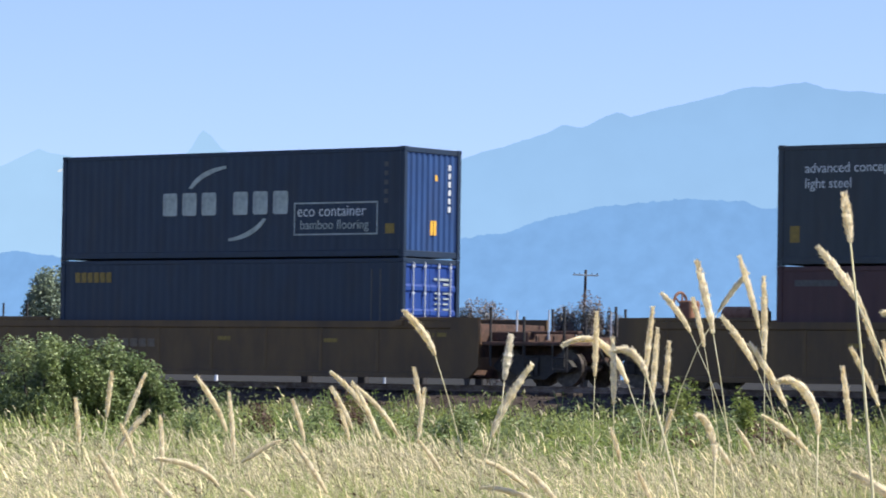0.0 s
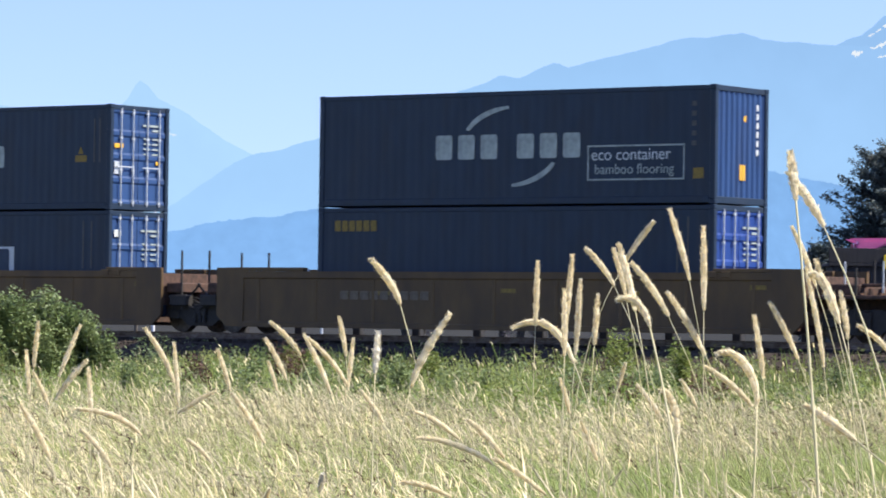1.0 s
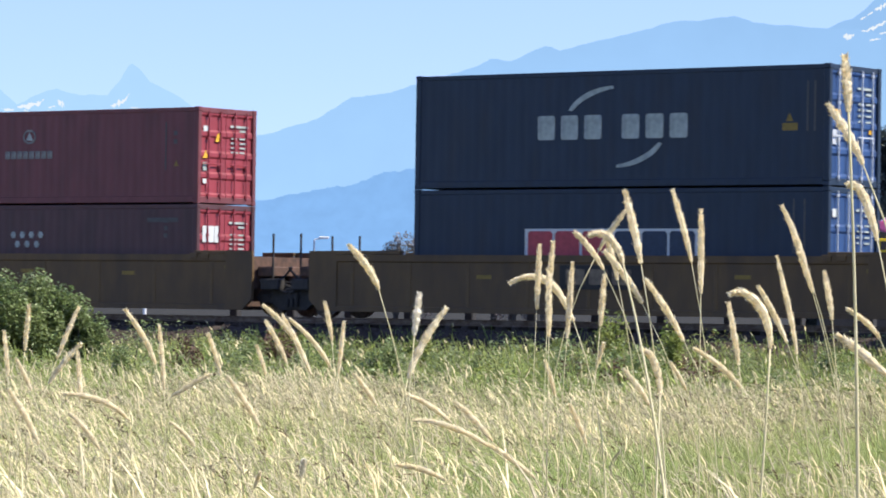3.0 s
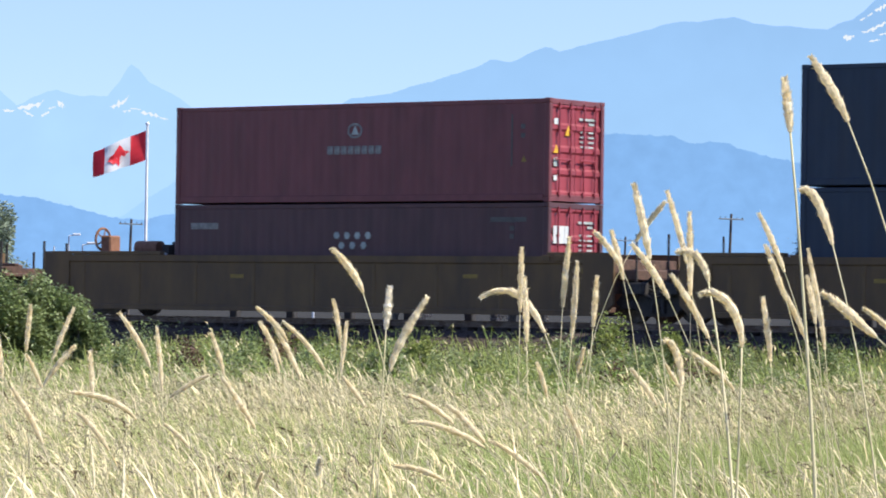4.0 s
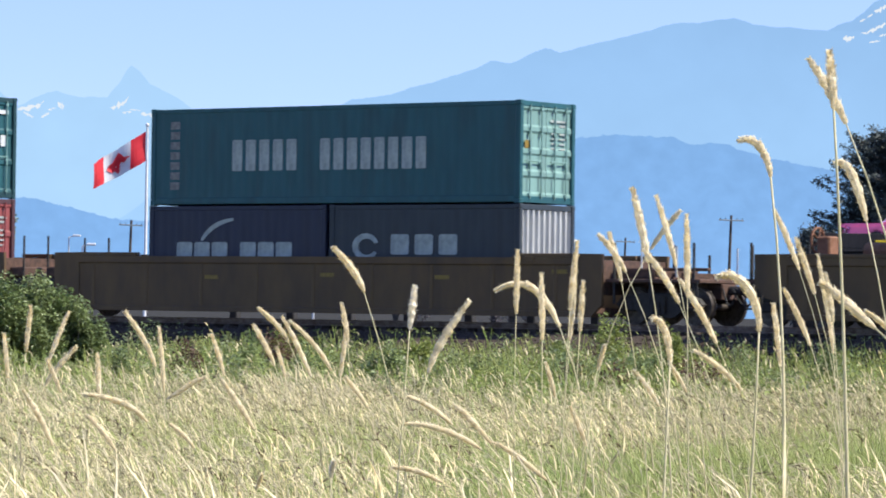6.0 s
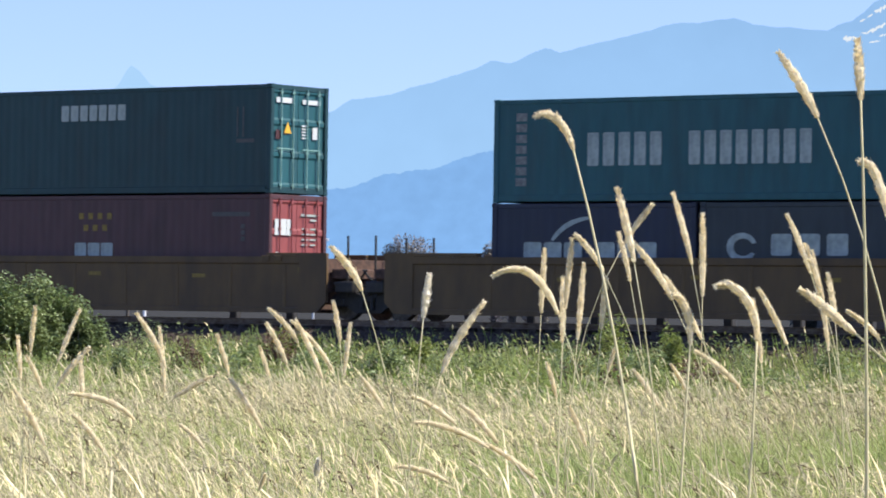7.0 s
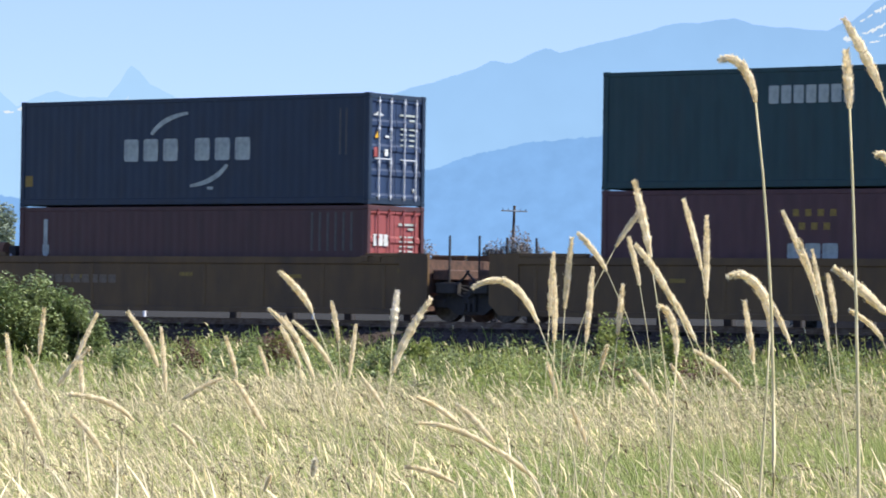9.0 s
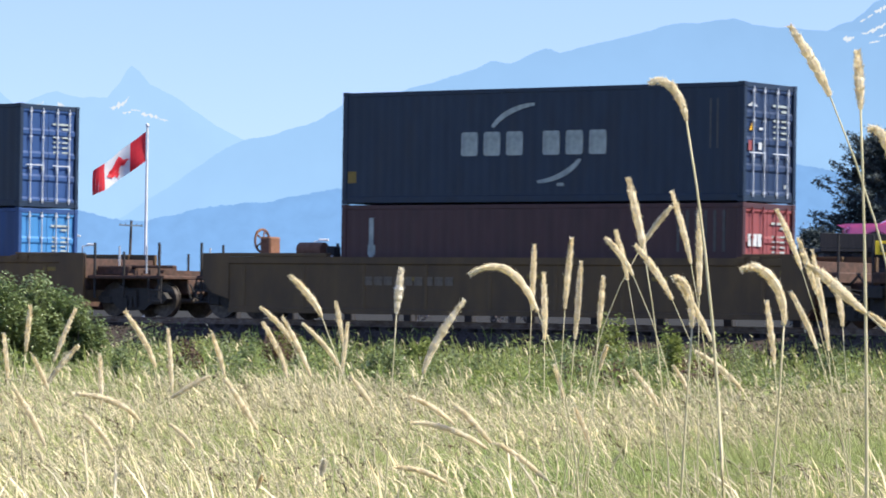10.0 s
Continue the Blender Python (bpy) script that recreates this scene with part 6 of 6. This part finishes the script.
reed((-0.969, 1.706), (-0.980, 1.597), -0.993, 8.60, (0.08, 1.00), 0.0025, REEDHEAD, 'tall dry reed grass stalk with a pale seed head', swing=0.017, phase=2.0)
reed((-0.932, 1.701), (-0.984, 1.565), -1.041, 9.26, (0.33, 0.94), 0.0025, REEDHEAD, 'tall dry reed grass stalk with a pale seed head', swing=0.024, phase=2.9)
reed((-0.812, 1.617), (-0.882, 1.527), -0.945, 8.17, (0.51, 0.86), 0.0025, REEDHEAD, 'tall dry reed grass stalk with a pale seed head', swing=0.019, phase=3.8)
reed((-0.712, 1.696), (-0.641, 1.571), -0.565, 8.21, (-0.29, 0.96), 0.0025, REEDHEAD, 'tall dry reed grass stalk with a pale seed head', swing=0.013, phase=4.7)
reed((-0.718, 1.657), (-0.701, 1.490), -0.680, 9.28, (-0.05, 1.00), 0.0025, REEDHEAD, 'tall dry reed grass stalk with a pale seed head', swing=0.014, phase=5.6)
reed((-0.838, 1.600), (-0.830, 1.477), -0.817, 8.55, (0.00, 1.00), 0.0025, REEDHEAD, 'tall dry reed grass stalk with a pale seed head', swing=0.018, phase=0.2)
reed((-0.903, 1.595), (-0.869, 1.522), -0.832, 7.96, (-0.37, 0.93), 0.0025, REEDHEAD, 'tall dry reed grass stalk with a pale seed head', swing=0.021, phase=1.1)
reed((-0.569, 1.643), (-0.536, 1.539), -0.480, 9.07, (-0.24, 0.97), 0.0025, REEDHEAD, 'tall dry reed grass stalk with a pale seed head', swing=0.020, phase=2.0)
reed((-0.566, 1.538), (-0.662, 1.484), -0.744, 8.94, (0.86, 0.51), 0.0025, REEDHEAD, 'tall dry reed grass stalk with a pale seed head', swing=0.013, phase=2.9)
reed((-0.393, 1.709), (-0.325, 1.635), -0.252, 7.91, (-0.45, 0.89), 0.0025, REEDHEAD, 'tall dry reed grass stalk with a pale seed head', swing=0.012, phase=3.8)
reed((-0.379, 1.688), (-0.307, 1.544), -0.240, 8.70, (-0.37, 0.93), 0.0025, REEDHEAD, 'tall dry reed grass stalk with a pale seed head', swing=0.020, phase=4.7)
reed((-0.384, 1.678), (-0.277, 1.554), -0.177, 9.22, (-0.45, 0.89), 0.0025, REEDHEAD, 'tall dry reed grass stalk with a pale seed head', swing=0.024, phase=5.6)
reed((-0.392, 1.626), (-0.371, 1.558), -0.353, 8.09, (-0.20, 0.98), 0.0025, REEDHEAD, 'tall dry reed grass stalk with a pale seed head', swing=0.017, phase=0.2)
reed((-0.247, 1.726), (-0.230, 1.633), -0.211, 8.31, (-0.10, 1.00), 0.0025, REEDHEAD, 'tall dry reed grass stalk with a pale seed head', swing=0.012, phase=1.1)
reed((-0.239, 1.675), (-0.253, 1.539), -0.265, 9.30, (0.10, 1.00), 0.0025, REEDHEAD, 'tall dry reed grass stalk with a pale seed head', swing=0.015, phase=2.0)
reed((-0.417, 1.675), (-0.366, 1.578), -0.301, 8.44, (-0.37, 0.93), 0.0025, REEDHEAD, 'tall dry reed grass stalk with a pale seed head', swing=0.020, phase=2.9)
reed((-0.198, 1.562), (-0.145, 1.492), -0.059, 8.01, (-0.51, 0.86), 0.0025, REEDHEAD, 'tall dry reed grass stalk with a pale seed head', swing=0.021, phase=3.8)
reed((-1.095, 1.635), (-1.083, 1.522), -1.072, 9.14, (-0.05, 1.00), 0.0025, REEDHEAD, 'tall dry reed grass stalk with a pale seed head', swing=0.018, phase=4.7)
reed((0.555, 1.586), (0.597, 1.519), 0.651, 8.84, (-0.45, 0.89), 0.0025, REEDHEAD, 'tall dry reed grass stalk with a pale seed head', swing=0.012, phase=5.6)
reed((-0.773, 1.523), (-0.634, 1.468), -0.529, 7.60, (-0.62, 0.78), 0.0026, REEDHEAD, 'tall dry reed grass stalk with a pale seed head', swing=0.011, phase=1.0)
reed((-0.070, 1.514), (0.032, 1.452), 0.184, 8.19, (-0.74, 0.67), 0.0026, REEDHEAD, 'tall dry reed grass stalk with a pale seed head', swing=0.011, phase=2.1)
reed((-0.062, 1.478), (0.096, 1.426), 0.279, 7.45, (-0.82, 0.57), 0.0026, REEDHEAD, 'tall dry reed grass stalk with a pale seed head', swing=0.010, phase=3.2)
reed((0.027, 1.526), (0.101, 1.452), 0.221, 7.04, (-0.62, 0.78), 0.0026, REEDHEAD, 'tall dry reed grass stalk with a pale seed head', swing=0.010, phase=4.3)
reed((0.546, 1.629), (0.652, 1.543), 0.762, 7.90, (-0.62, 0.78), 0.0026, REEDHEAD, 'tall dry reed grass stalk with a pale seed head', swing=0.011, phase=5.4)
reed((0.103, 1.418), (0.227, 1.337), 0.413, 8.08, (-0.78, 0.62), 0.0026, REEDHEAD, 'tall dry reed grass stalk with a pale seed head', swing=0.011, phase=0.2)
reed((-0.841, 1.538), (-0.779, 1.429), -0.690, 7.18, (-0.37, 0.93), 0.0026, REEDHEAD, 'tall dry reed grass stalk with a pale seed head', swing=0.010, phase=1.3)
reed((-0.087, 1.395), (0.014, 1.366), 0.147, 7.23, (-0.86, 0.51), 0.0026, REEDHEAD, 'tall dry reed grass stalk with a pale seed head', swing=0.010, phase=2.4)
reed((-0.482, 1.549), (-0.406, 1.438), -0.305, 8.12, (-0.51, 0.86), 0.0026, REEDHEAD, 'tall dry reed grass stalk with a pale seed head', swing=0.011, phase=3.5)
reed((-0.579, 1.454), (-0.524, 1.403), -0.451, 7.84, (-0.57, 0.82), 0.0026, REEDHEAD, 'tall dry reed grass stalk with a pale seed head', swing=0.011, phase=4.6)
reed((0.249, 1.526), (0.283, 1.450), 0.337, 7.02, (-0.37, 0.93), 0.0026, REEDHEAD, 'tall dry reed grass stalk with a pale seed head', swing=0.010, phase=5.7)
reed((-0.752, 1.481), (-0.687, 1.407), -0.618, 7.51, (-0.51, 0.86), 0.0026, REEDHEAD, 'tall dry reed grass stalk with a pale seed head', swing=0.010, phase=0.5)
reed((0.429, 1.580), (0.487, 1.499), 0.563, 8.20, (-0.45, 0.89), 0.0026, REEDHEAD, 'tall dry reed grass stalk with a pale seed head', swing=0.011, phase=1.6)
reed((-0.214, 1.437), (-0.218, 1.407), -0.213, 6.50, (0.00, 1.00), 0.0030, PALEHEAD, 'dry grass stalk with a small bleached flower head', swing=0.016, phase=1.0)
reed((-0.314, 1.410), (-0.326, 1.380), -0.346, 6.50, (0.29, 0.96), 0.0030, REEDHEAD, 'short dry grass stalk with a pale seed head', swing=0.009, phase=2.0)


def patch_shift(amount, phase, rate, t):
    """How far a patch of grass gives way to the wind."""
    g = math.sin(1.9 * rate * t + phase) + 0.5 * math.sin(3.7 * rate * t + 2.1 * phase)
    return pose(0.028 * amount * g, 0.02 * amount * math.cos(1.3 * t + phase), 0)


def sway():
    for ob, m, amount, phase, rate in SWAY:
        walk(ob, [(k * 0.25, m @ patch_shift(amount, phase, rate, k * 0.25)) for k in range(41)])
    for r, root, e, tips, swing, phase in REEDS:
        rows = []
        if tips:
            spots = []
            for t, x, z in tips:               # along the line of sight to where the stalk's length reaches
                v, o = Vector((x, root.y, z - EYE)), Vector((-root.x, -root.y, EYE))
                a, b, c = v.dot(v), v.dot(o), o.dot(o) - e.length_squared
                k = (-b + math.sqrt(max(0.0, b * b - a * c))) / a
                spots.append((t, o.x + k * v.x, o.z + k * v.z))
        else:
            spots = []
            for k in range(41):
                t = k * 0.25
                g = math.sin(3.3 * t + phase) + 0.6 * math.sin(5.3 * t + 1.7 * phase) - 0.5 * math.sin(0.5 * t)
                spots.append((t, e.x + swing * g, e.z - abs(swing * g) * 0.3))
        long = e.length
        for t, x, z in spots:                  # the stalk keeps its length: what it loses in height it leans away
            y2 = long * long - x * x - z * z
            to = Vector((x, math.sqrt(y2) if y2 > 0 else 0.0, z))
            rows.append((t, Matrix.Translation(root) @ e.rotation_difference(to).to_matrix().to_4x4()))
        walk(r, rows)
    sag = ((0, 34), (2, 22), (2.7, 33), (3.5, 30), (4.0, 23), (4.5, 39), (5.2, 30), (6.3, 36), (7.0, 28), (8.0, 38), (8.8, 30), (9.5, 31), (10, 41))
    for k, st in enumerate(FLAG_PARTS):        # each strip of the flag hangs on from the one before
        rows = []
        for j in range(81):
            t = j * 0.125
            x = y = z = 0.0
            for i in range(k + 1):
                droop = float(np.interp(t - 0.012 * i, [p[0] for p in sag], [p[1] for p in sag])) + 7 * math.sin(5.0 * t - 0.55 * i) * i / FN
                turn = 14 + (8 + 34 * i / FN) * math.sin(4.4 * t - 0.42 * i)
                if i < k:
                    x -= FW * math.cos(radians(turn))
                    y -= FW * math.sin(radians(turn))
                    z -= FW * math.tan(radians(droop)) * 0.92
            rows.append((t, pose(x - 0.08, y, z) @ pose(0, 0, 0, 0, 0, turn)))
        walk(st, rows)


# ---- what moves ----
def along(t):
    """How far the train has gone since it passed its middle place."""
    d = t - 5.0
    return 11.389 * d - 0.0074 * d * d


def motions():
    times = [0.5 * k for k in range(21)]
    for thing, s, w, z in TRAIN:
        walk(thing, [(t, on_track(s + along(t), w, z)) for t in times])
    for w, dx in WHEELS:
        walk(w, [(k / 30, pose(dx, 0, 0.46, 0, math.degrees((along(k / 30) - along(0)) / 0.455))) for k in range(301)])
    sway()


motions()
